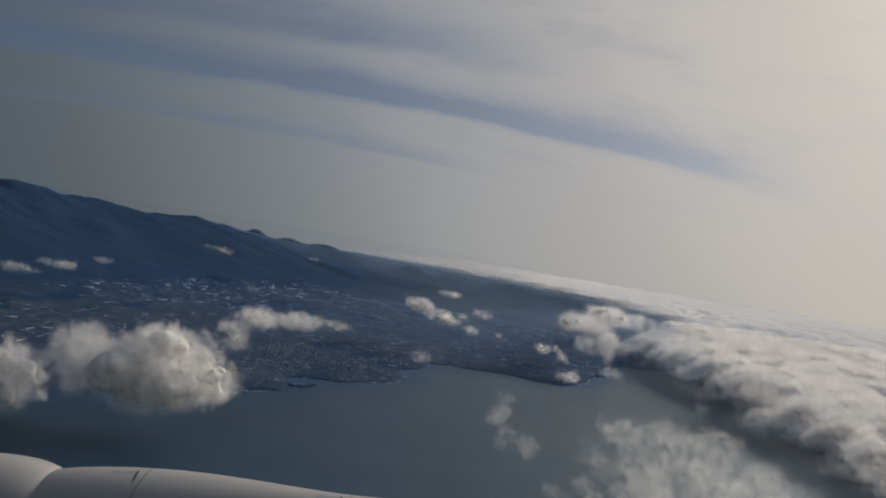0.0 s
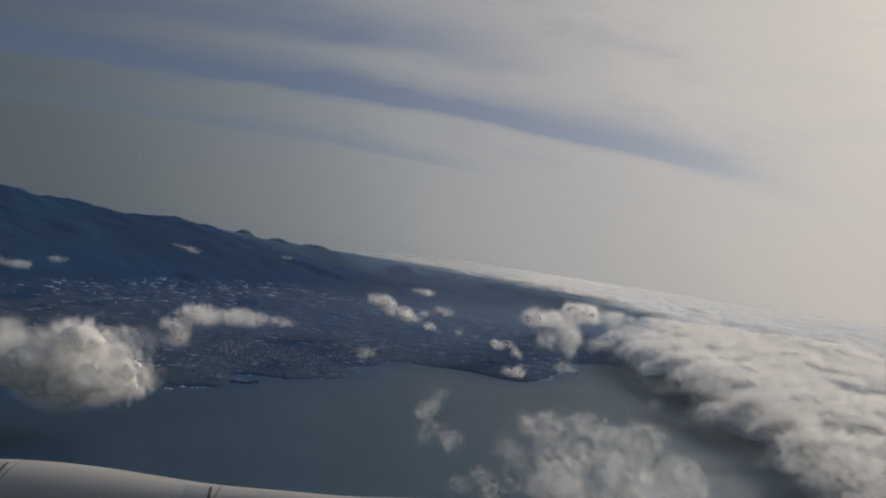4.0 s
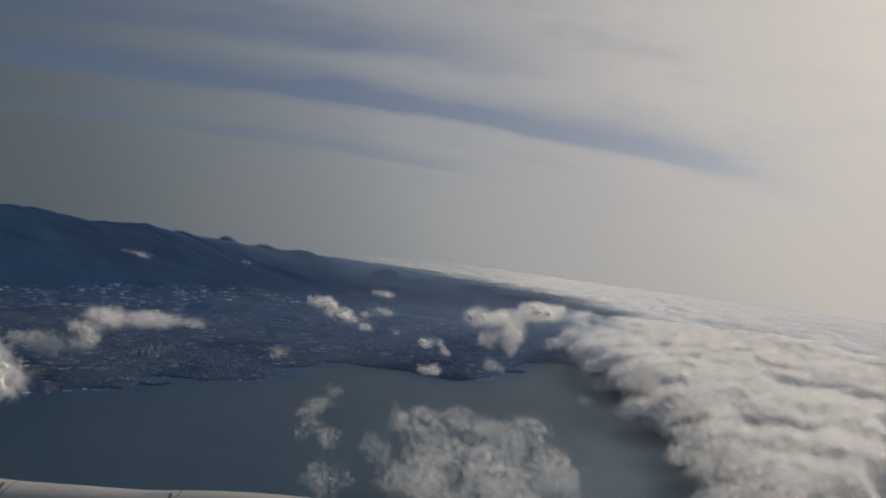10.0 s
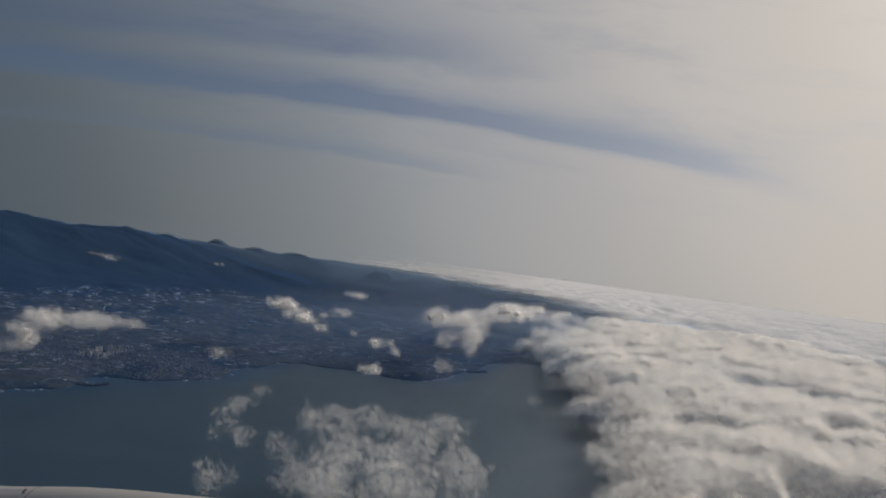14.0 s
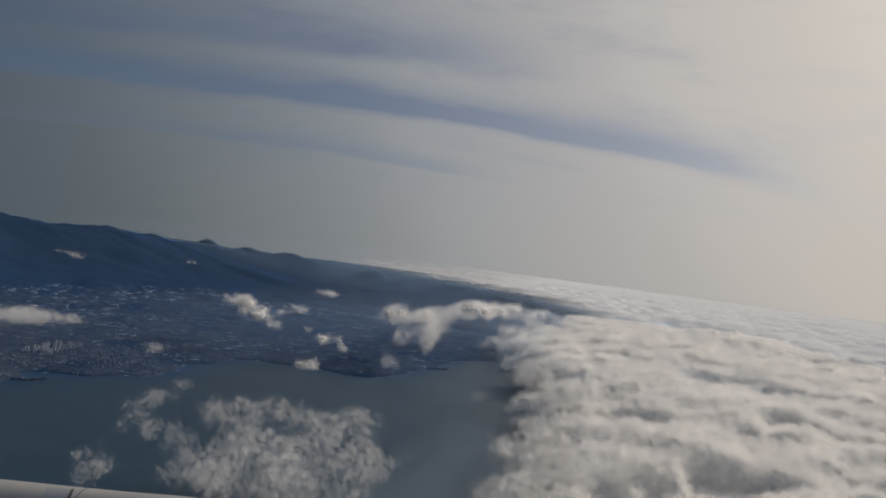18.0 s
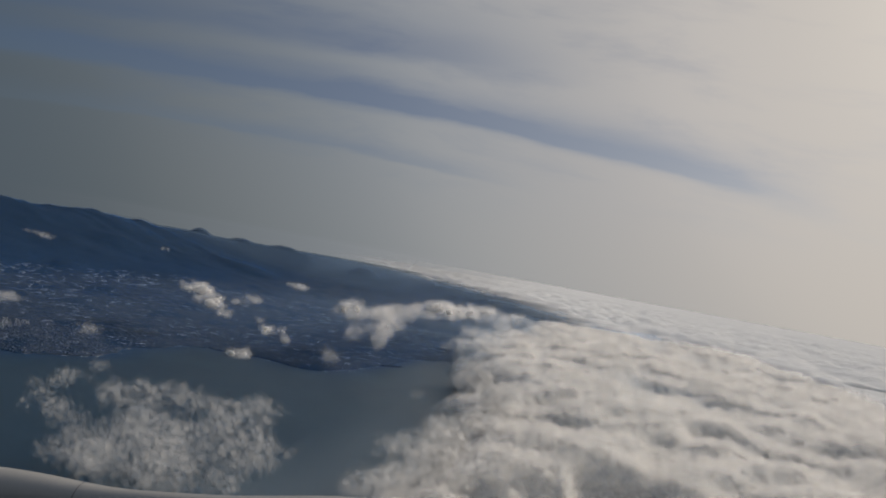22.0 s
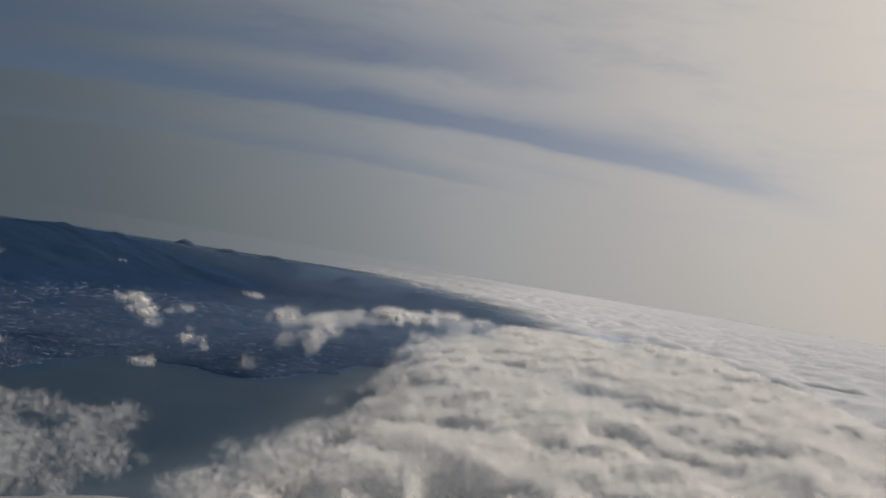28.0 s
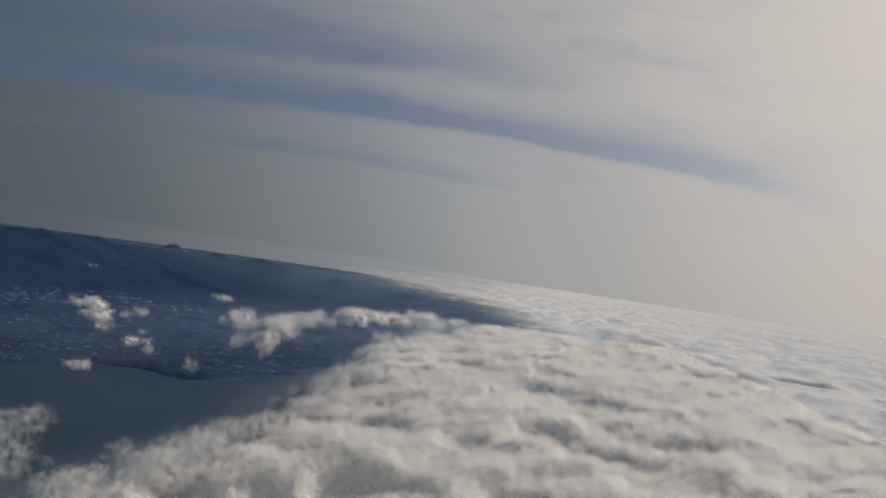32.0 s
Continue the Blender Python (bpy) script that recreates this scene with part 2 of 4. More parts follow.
FILM = mixed("greenhouse_film", [(0.0, (0.05, 0.065, 0.075)), (0.45, (0.11, 0.13, 0.145)), (0.8, (0.27, 0.30, 0.32)), (1.0, (0.58, 0.60, 0.60))], 0.6)
RENDERED = mixed("house_wall", [(0.0, (0.03, 0.04, 0.045)), (0.6, (0.05, 0.06, 0.065)), (0.88, (0.09, 0.10, 0.11)), (1.0, (0.28, 0.28, 0.27))], 0.8)
TOWER = plain("apartment_wall", (0.5, 0.5, 0.49), (0.62, 0.61, 0.58), 0.9, 0.7)
DARKGLASS = plain("window_band", (0.04, 0.05, 0.06), (0.07, 0.08, 0.09), 2.0, 0.25)
ROCK = plain("basalt", (0.035, 0.035, 0.037), (0.09, 0.09, 0.09), 0.8, 0.9, 0.2, 0.6, 0.15)
PAINT = plain("cowl_paint", (0.34, 0.32, 0.295), (0.40, 0.38, 0.35), 0.12, 0.32, 0.5, 0.04, 0.02)
SEAM = plain("seam", (0.05, 0.05, 0.05), (0.11, 0.10, 0.10), 1.0, 0.7)
PATCH = plain("grey_panel", (0.27, 0.28, 0.29), (0.34, 0.35, 0.36), 0.6, 0.45)


# ---- mesh helpers ----
def mesh_of(name, verts, faces, mat, smooth=False):
    """A mesh from arrays; all faces have the same number of corners."""
    verts, faces = np.asarray(verts, np.float32), np.asarray(faces, np.int32)
    me = bpy.data.meshes.new(name)
    count, corners = faces.shape
    me.vertices.add(len(verts))
    me.vertices.foreach_set("co", verts.ravel())
    me.loops.add(count * corners)
    me.loops.foreach_set("vertex_index", faces.ravel())
    me.polygons.add(count)
    me.polygons.foreach_set("loop_start", np.arange(0, count * corners, corners, dtype=np.int32))
    if smooth:
        me.polygons.foreach_set("use_smooth", np.ones(count, bool))
    me.update(calc_edges=True)
    me.validate()
    me.materials.append(mat)
    return me


def part(name, me, parent, label=""):
    ob = new(name, me)
    ob.parent = parent
    return tagged(ob, label) if label else ob


def lattice(ix, iy, seed):
    h = (ix.astype(np.int64) * 374761393 + iy.astype(np.int64) * 668265263 + seed * 974634777) & 0x7FFFFFFF
    h = ((h ^ (h >> 13)) * 1274126177) & 0x7FFFFFFF
    return ((h ^ (h >> 16)) & 0xFFFF) / 65535.0


def value2(x, y, seed=0):
    """Smooth noise from 0 to 1 on a plane."""
    ix, iy = np.floor(x), np.floor(y)
    fx, fy = x - ix, y - iy
    fx, fy = fx * fx * fx * (fx * (fx * 6 - 15) + 10), fy * fy * fy * (fy * (fy * 6 - 15) + 10)
    a, b = lattice(ix, iy, seed), lattice(ix + 1, iy, seed)
    c, d = lattice(ix, iy + 1, seed), lattice(ix + 1, iy + 1, seed)
    return (a + (b - a) * fx) * (1 - fy) + (c + (d - c) * fx) * fy


def fbm(x, y, octaves=4, seed=0, gain=0.5):
    total, amount, norm = np.zeros_like(x), 1.0, 0.0
    for k in range(octaves):
        total += amount * (value2(x, y, seed + k) - 0.5) * 2
        norm += amount
        x, y, amount = 0.8 * x * 2.03 - 0.6 * y * 2.03 + 7.1, 0.6 * x * 2.03 + 0.8 * y * 2.03 + 3.7, amount * gain
    return total / norm


def billow(x, y, octaves=4, seed=0, gain=0.5):
    """Rounded heads with creases between, from 0 to 1."""
    total, amount, norm = np.zeros_like(x), 1.0, 0.0
    for k in range(octaves):
        total += amount * (1 - np.abs(value2(x, y, seed + k) - 0.5) * 2) ** 1.0
        norm += amount
        x, y, amount = 0.8 * x * 2.07 - 0.6 * y * 2.07 + 5.3, 0.6 * x * 2.07 + 0.8 * y * 2.07 + 9.1, amount * gain
    return 1 - np.abs(total / norm * 2 - 1.1)


def smooth(a, b, x):
    t = np.clip((x - a) / (b - a), 0, 1)
    return t * t * (3 - 2 * t)


def signed(points, x, y):
    """Distance to an outline, positive inside."""
    px, py = np.asarray(points, float).T
    best, inside = np.full(x.shape, 1e12), np.zeros(x.shape, bool)
    for k in range(len(px)):
        ax, ay, bx, by = px[k - 1], py[k - 1], px[k], py[k]
        dx, dy = bx - ax, by - ay
        t = np.clip(((x - ax) * dx + (y - ay) * dy) / (dx * dx + dy * dy), 0, 1)
        best = np.minimum(best, (x - ax - t * dx) ** 2 + (y - ay - t * dy) ** 2)
        crosses = (ay > y) != (by > y)
        if dy:
            inside ^= crosses & (x < ax + (y - ay) * dx / dy)
    return np.where(inside, 1, -1) * np.sqrt(best)


def grid(xs, ys, height, keep=None):
    X, Y = np.meshgrid(xs, ys)
    Z = height(X, Y)
    return sheet(X, Y, Z, keep(X, Y, Z) if keep else None)


def sheet(X, Y, Z, keep=None):
    rows, columns = X.shape
    k = np.arange(rows * columns).reshape(rows, columns)
    faces = np.stack([k[:-1, :-1], k[:-1, 1:], k[1:, 1:], k[1:, :-1]], -1).reshape(-1, 4)
    verts = np.stack([X, Y, Z], -1).reshape(-1, 3)
    if keep is not None:
        faces = faces[keep.reshape(-1)[faces].any(1)]
        used = np.unique(faces)
        back = np.zeros(len(verts), np.int64)
        back[used] = np.arange(len(used))
        verts, faces = verts[used], back[faces]
    return verts, faces


# ---- sea and land ----
def sea():
    r = np.concatenate([[0.0], np.geomspace(20, 4700, 60)])
    a = np.linspace(0, 2 * math.pi, 97)
    R, A = np.meshgrid(r, a)
    verts, faces = sheet(80 + R * np.cos(A), R * np.sin(A), np.zeros_like(R))
    tagged(new("water", mesh_of("water", verts, faces[:, ::-1], SEA, True)), "calm dark blue-grey sea reaching to the horizon", "sea", kind="structure")


COAST = [(-1500, -250), (-600, -60), (-300, 30), (-160, 82), (-88, 118), (-63, 135), (-49, 144), (-43, 150), (-37, 156), (-36, 163), (-40, 167), (-38, 171), (-32, 172), (-24, 172),
         (-16, 179), (-8, 186), (-7, 195), (-10, 202), (-3, 210), (2, 223), (10, 227), (20, 228), (31, 229), (40, 226), (50, 224), (61, 228), (68, 238), (73, 252), (79, 260), (84, 275),
         (89, 286), (102, 300), (118, 305), (136, 313), (180, 350), (260, 460), (420, 700), (520, 1100), (300, 1500), (-1500, 1500)]
RIDGE_Y = [100, 300, 350, 400, 463, 520, 580, 640, 700, 780, 900, 1000, 1100, 1500]
RIDGE_H = [52, 40.5, 38.5, 36, 34.5, 32.5, 29, 27, 26, 23, 19, 16, 12, 6]
RIDGE_X = [-330, -280, -262, -235, -208, -212, -219, -230, -241, -256, -240, -222, -205, -190]
CONES = [(-203, 463, 2.5, 17, 0.2), (-232, 392, 1.2, 20, 0.3), (-256, 779, 7.0, 15, 0.2), (-238, 885, 4.5, 20, 0.3), (-205, 1000, 5.0, 26, 0.3), (-215, 555, 2.0, 22, 0.2), (-39, 890, 12.0, 26, 0.2),
         (-150, 420, 3.0, 18, 0.2), (-90, 520, 4.0, 30, 0.2), (-262, 345, 2.0, 26, 0.2), (-222, 640, 2.0, 20, 0.2), (-120, 330, 2.0, 14, 0.2)]


def land_height(X, Y):
    shore = signed(COAST, X, Y)
    shore = shore + 2.2 * fbm(X / 9, Y / 9, 4, 40) * smooth(60, 20, np.abs(shore))
    rx, rh = np.interp(Y, RIDGE_Y, RIDGE_X), np.interp(Y, RIDGE_Y, RIDGE_H)
    away = X - rx
    broad = np.where(away > 0, 78 + 0.04 * Y, 170)
    mount = rh * np.exp(-np.abs(away / broad) ** 1.7)
    inland = np.maximum(shore, 0)
    z = 0.25 + 0.9 * (1 - np.exp(-inland / 5)) + 0.022 * np.minimum(inland, 140)
    z = z + mount * smooth(0, 70, inland)
    z = z + smooth(20, 120, inland) * (1.7 * fbm(X / 46, Y / 46, 5, 11) + 0.09 * mount * fbm(X / 20, Y / 20, 5, 17) + 0.02 * mount * fbm(X / 7, Y / 7, 4, 19))
    for cx, cy, high, wide, flat in CONES:
        d = np.hypot(X - cx, Y - cy) / wide
        z = z + high * smooth(1.25, flat, d * (1 + 0.15 * fbm(X / 12, Y / 12, 2, 29)))
    z = np.maximum(z, 0.15 + 0.1 * fbm(X / 3, Y / 3, 2, 5))
    return np.where(shore > 0, z, np.maximum(-2.0, -0.6 + shore * 0.5))


def land():
    xs = np.concatenate([np.linspace(-900, -160, 150)[:-1], np.linspace(-160, 150, 400)[:-1], np.linspace(150, 520, 60)])
    ys = np.concatenate([np.linspace(40, 110, 20)[:-1], np.linspace(110, 330, 320)[:-1], np.linspace(330, 700, 170)[:-1], np.linspace(700, 1500, 120)])
    verts, faces = grid(xs, ys, land_height, lambda X, Y, Z: Z > -1.2)
    tagged(new("ground", mesh_of("ground", verts, faces, LAND, True)), "dark coastal plain of fields rising to forested mountains", "land", kind="structure")


sea()
land()


# ---- soft clouds ----
def spline(count, step, wave, shift):
    """Weights that blend a coarse random row into a smooth fine one."""
    at = np.arange(count) * step / wave + shift
    i = np.floor(at).astype(int)
    f = at - i
    w = np.zeros((count, i.max() + 4))
    rows = np.arange(count)
    for k, v in enumerate(((1 - f) ** 3 / 6, (3 * f ** 3 - 6 * f ** 2 + 4) / 6, (-3 * f ** 3 + 3 * f ** 2 + 3 * f + 1) / 6, f ** 3 / 6)):
        w[rows, i + k] = v
    return w


def noise3(shape, steps, wave, rng):
    """Smooth noise of about -1 to 1 on a box of samples."""
    ws = [spline(n, s, wave, rng.uniform(0, 1)) for n, s in zip(shape, steps)]
    coarse = rng.uniform(-1, 1, [w.shape[1] for w in ws])
    out = np.tensordot(ws[0], coarse, (1, 0))
    out = np.einsum("jb,ibc->ijc", ws[1], out, optimize=True)
    return np.einsum("kc,ijc->ijk", ws[2], out, optimize=True) * 2.2


def heads3(shape, steps, wave, octaves, rng, gain=0.5):
    """Rounded cauliflower heads with creases between them, about -0.5 to 0.5."""
    total, amount, norm = 0.0, 1.0, 0.0
    for k in range(octaves):
        if wave < 1.6 * min(steps):
            break
        total = total + amount * (np.minimum(np.abs(noise3(shape, steps, wave, rng)), 1) - 0.4)
        norm, wave, amount = norm + amount, wave / 2.1, amount * gain
    return total / norm


def level_surface(f, level):
    """The surface where a field of samples crosses a level, as corners (in samples) and four-cornered faces."""
    s = f > level
    nx, ny, nz = (n - 1 for n in f.shape)
    total, sums = np.zeros((nx, ny, nz), np.int8), [np.zeros((nx, ny, nz), np.float32) for _ in range(3)]
    hits = np.zeros((nx, ny, nz), np.float32)
    corners = [(a, b, c) for a in (0, 1) for b in (0, 1) for c in (0, 1)]
    box = lambda arr, a, b, c: arr[a:a + nx, b:b + ny, c:c + nz]
    for a, b, c in corners:
        total += box(s, a, b, c)
    active = (total > 0) & (total < 8)
    for axis in range(3):
        for a, b, c in corners:
            if (a, b, c)[axis]:
                continue
            e = [a, b, c]
            e[axis] = 1
            f0, f1 = box(f, a, b, c), box(f, *e)
            cross = box(s, a, b, c) != box(s, *e)
            t = np.where(cross, (level - f0) / np.where(cross, f1 - f0, 1), 0)
            for k in range(3):
                sums[k] += cross * (t if k == axis else (a, b, c)[k])
            hits += cross
    index = np.full(active.shape, -1, np.int64)
    index[active] = np.arange(active.sum())
    i, j, k = np.nonzero(active)
    h = np.maximum(hits[active], 1)
    verts = np.stack([i + sums[0][active] / h, j + sums[1][active] / h, k + sums[2][active] / h], 1)
    faces = []
    for axis in range(3):
        lo, hi = [slice(1, -1)] * 3, [slice(1, -1)] * 3
        lo[axis], hi[axis] = slice(0, -1), slice(1, None)
        a, b = s[tuple(lo)], s[tuple(hi)]
        for change, flip in ((a & ~b, False), (~a & b, True)):
            p = list(np.nonzero(change))
            for k in range(3):
                if k != axis:
                    p[k] = p[k] + 1
            u, v = [k for k in range(3) if k != axis]
            quad = []
            for du, dv in ((1, 1), (0, 1), (0, 0), (1, 0)):
                q = list(p)
                q[u], q[v] = q[u] - du, q[v] - dv
                quad.append(index[tuple(q)])
            quad = np.stack(quad, 1)
            faces.append(quad[:, ::-1] if flip != (axis == 1) else quad)
    faces = np.concatenate(faces)
    return verts, faces[(faces >= 0).all(1)]


def flakes(name, count, centre, size, mat, parent, rng):
    """A mist of small tilted flakes round the places given, too fine to be told apart."""
    # most face the sun, imitating forward scattering: denser seen towards it, thinner sideways
    facing = rng.normal(size=(count, 3))
    facing = facing / np.linalg.norm(facing, axis=1)[:, None] + 0.8 * np.array(SUN_DIR)
    axis = np.cross(facing, rng.normal(size=(count, 3)))
    axis /= np.linalg.norm(axis, axis=1)[:, None]
    other = np.cross(facing, axis)
    other /= np.linalg.norm(other, axis=1)[:, None]
    half = 0.5 * (size * rng.uniform(0.6, 1.4, count))[:, None]
    a, b = axis * half, other * half
    verts = np.stack([centre - a - b, centre + a - b, centre + a + b, centre - a + b], 1).reshape(-1, 3)
    me = mesh_of(name, verts, np.arange(4 * count).reshape(-1, 4), mat)
    corner = np.tile(np.array([(-1, -1, 0), (1, -1, 0), (1, 1, 0), (-1, 1, 0)], np.float32), (count, 1))
    me.attributes.new("spot", "FLOAT_VECTOR", "POINT").data.foreach_set("vector", corner.ravel())
    return tagged(part(name, me, parent), kind="stuff")


def scatter(f, low, high, most, cell, rng, weight=1.0):
    """Random places, in samples, that crowd where the field is high. most: how many a cubic metre."""
    lam = smooth(low, high, f) ** 1.7 * (most * cell) * weight
    n = rng.poisson(lam)
    at = np.nonzero(n)
    k = np.repeat(np.arange(len(at[0])), n[at])
    return np.stack([q[k] for q in at], 1) + rng.uniform(-0.5, 0.5, (len(k), 3))


# ---- cloud deck ----
DECK = [(30, -700), (56, 30), (70, 70), (82, 88), (90, 100), (97, 114), (103, 130), (108, 150), (112, 176), (109, 192), (110, 206), (110, 228), (113, 262), (112, 290), (114, 330), (136, 368), (151, 392), (178, 473), (166, 553),
        (140, 650), (95, 745), (25, 830), (-120, 1020), (-260, 1180), (-600, 1300), (-1500, 1300), (-4600, 900), (-3600, 3000), (-1500, 4300), (0, 4600), (2000, 4200), (4000, 2600), (4600, 0), (3500, -2500), (600, -2500)]
HOLLOWS = [(138, 159, 6.5, 6, 5), (214, 221, 5.0, 12, 6), (204, 161, 6.5, 9, 6), (164, 152, 2.5, 6, 5), (188, 170, 3.0, 7, 6), (198, 236, 3.5, 10, 6), (140, 113, 5.0, 5, 4), (151, 115, 5.0, 6, 4),
           (108, 103, 4.0, 6, 4), (117, 99, 4.5, 5, 4), (128, 106, 3.0, 5, 4), (302, 476, 6.0, 26, 10), (255, 314, 3.5, 20, 7), (304, 333, 4.0, 20, 7), (366, 354, 4.5, 20, 7), (171, 260, 3.0, 10, 6), (178, 118, 3.0, 8, 4), (232, 180, 3.0, 10, 5)]


def deck_inside(X, Y):
    d = signed(DECK, X, Y)
    far = np.hypot(X - 100, Y)
    grow = np.clip(far / 250, 0.8, 8)
    return d + grow * (5 * fbm(X / 30, Y / 30, 2, 70) + 5.0 * fbm(X / 11, Y / 11, 3, 75))


def deck_height(X, Y):
    m = deck_inside(X, Y)
    far = np.hypot(X - 100, Y)
    u, v = 0.8 * X + 0.6 * Y, -0.6 * X + 0.8 * Y
    z = 8.0 + 7.0 * (1 - np.exp(-np.maximum(m + 4, 0) / 20)) + np.minimum(6, np.maximum(far - 120, 0) * 0.022)
    z = z + (3.6 * (billow(u / 60, v / 26, 2, 80) - 0.5) + 2.4 * fbm(X / 60, Y / 60, 2, 83)) * smooth(-2, 25, m)
    z = z + smooth(300, 700, far) * (5.0 * (billow(u / 160, v / 80, 3, 95) - 0.5) + 3.0 * (billow(X / 40, Y / 40, 3, 97) - 0.5)) * smooth(0, 80, m)
    for cx, cy, deep, wide, long_ in HOLLOWS:
        z = z - 1.5 * deep * np.exp(-((X - cx) / wide) ** 2 - ((Y - cy) / long_) ** 2)
    return z


NEAR_BOX = (56, 330, 66, 440)


def in_near(X, Y, margin=0.0):
    x0, x1, y0, y1 = NEAR_BOX
    return np.minimum(np.minimum(X - x0, x1 - X), np.minimum(Y - y0, y1 - Y)) - margin


def cloud_deck():
    deck = tagged(new("cloud_deck"), "broad sunlit sheet of rolling white stratocumulus cloud", "cloud", kind="stuff")
    a = np.linspace(radians(-180), radians(180), 1200)
    r = np.concatenate([np.linspace(0.5, 60, 24)[:-1], np.geomspace(60, 450, 300)[:-1], np.geomspace(450, 4600, 190)])
    R, A = np.meshgrid(r, a)
    X, Y = 120 + R * np.cos(A), R * np.sin(A)
    sunk = 4.0 * smooth(0, 25, in_near(X, Y))
    Z = deck_height(X, Y) - sunk
    inside = deck_inside(X, Y)
    verts, faces = sheet(X, Y, Z, inside - sunk * 4.5 > 0.5)
    me = mesh_of("cloud_top", verts, faces[:, ::-1], FAR_CLOUD, True)
    far = np.hypot(verts[:, 0] - 100, verts[:, 1])
    vx, vy = verts[:, 0], verts[:, 1]
    cover = smooth(0, 1, deck_inside(vx, vy) / np.maximum(8, far * 0.16) - np.where(in_near(vx, vy) > 12, 0.6, 0))
    bearing = np.degrees(np.arctan2(vx - 80, vy))
    cover = cover * np.where(far > 500, smooth(-12, 12, bearing), 1)
    patches = fbm(vx / 24, vy / 24, 4, 130) + 0.5 * fbm(vx / 9, vy / 9, 3, 135)
    cover = cover * np.where(in_near(vx, vy) > 25, smooth(-0.45, 0.05, patches), 1)
    for cx, cy, deep, wide, long_ in HOLLOWS:
        cover = cover * (1 - 0.85 * np.exp(-((vx - cx) / wide) ** 2 - ((vy - cy) / long_) ** 2))
    me.attributes.new("cover", "FLOAT", "POINT").data.foreach_set("value", cover.astype(np.float32))
    part("cloud_top", me, deck)
    # the heads on top of the near part, in soft skins
    rng = np.random.default_rng(5)
    x0, x1, y0, y1 = NEAR_BOX
    step, rise, low = 0.85, 0.7, -6.3
    xs, ys, ws = np.arange(x0, x1, step), np.arange(y0, y1, step), np.arange(low, 5.7, rise)
    GX, GY = np.meshgrid(xs, ys, indexing="ij")
    base = deck_height(GX, GY)
    m = deck_inside(GX, GY)
    edge = np.exp(-np.maximum(m, 0) / 16)[:, :, None]
    thin = (1 - smooth(-10, 14, m))[:, :, None]
    shape, steps = (len(xs), len(ys), len(ws)), (step, step, rise)
    w = ws[None, None, :]
    rolls = fbm((0.8 * GX + 0.6 * GY) / 26, (-0.6 * GX + 0.8 * GY) / 11, 3, 140)[:, :, None]
    ripple = fbm((0.8 * GX + 0.6 * GY) / 10, (-0.6 * GX + 0.8 * GY) / 4.0, 3, 145)[:, :, None]
    f = -w / 3.6 + 0.22 * rolls + 0.2 * ripple + (0.36 + 1.15 * edge) * heads3(shape, steps, 9.0, 4, rng, 0.62)
    f = f + (0.22 + 0.34 * edge) * noise3(shape, steps, 5.0, rng) + (0.16 + 0.16 * edge) * noise3(shape, steps, 2.4, rng) - 2.2 * thin
    for cx, cy, deep, wide, long_ in HOLLOWS:
        f = f - 0.30 * deep * np.exp(-((GX - cx) / wide) ** 2 - ((GY - cy) / long_) ** 2)[:, :, None]
    f = np.minimum(f, 1.1 + (w + 4.5) * 0.7)
    f = f - 3 * smooth(12, 2, in_near(GX, GY))[:, :, None]
    f = np.where((m > -16)[:, :, None], f, -9).astype(np.float32)
    f[:, :, 0] = -9

    def settle(v):
        px, py = x0 + v[:, 0] * step, y0 + v[:, 1] * step
        return np.stack([px, py, low + v[:, 2] * rise + deck_height(px, py)], 1)

    verts, faces = level_surface(f, 0.52)
    tagged(part("cloud_heads", mesh_of("cloud_heads", settle(verts), faces, CLOUD, True), deck), kind="stuff")
    # loose droplets over the heads, finer where the deck is near
    size = np.clip(0.021 * np.hypot(GX - 130, GY), 2.1, 7.0)
    dens = (15.0 / size ** 2)[:, :, None]
    keep = np.where(f < 0.64, f, -9)
    at = settle(scatter(keep, -0.40, 0.52, 1.0, step * step * rise, rng, dens))
    flakes("cloud_fringe", len(at), at, np.clip(0.021 * np.hypot(at[:, 0] - 130, at[:, 1]), 2.1, 7.0), DECK_DROPLETS, deck, rng)


cloud_deck()


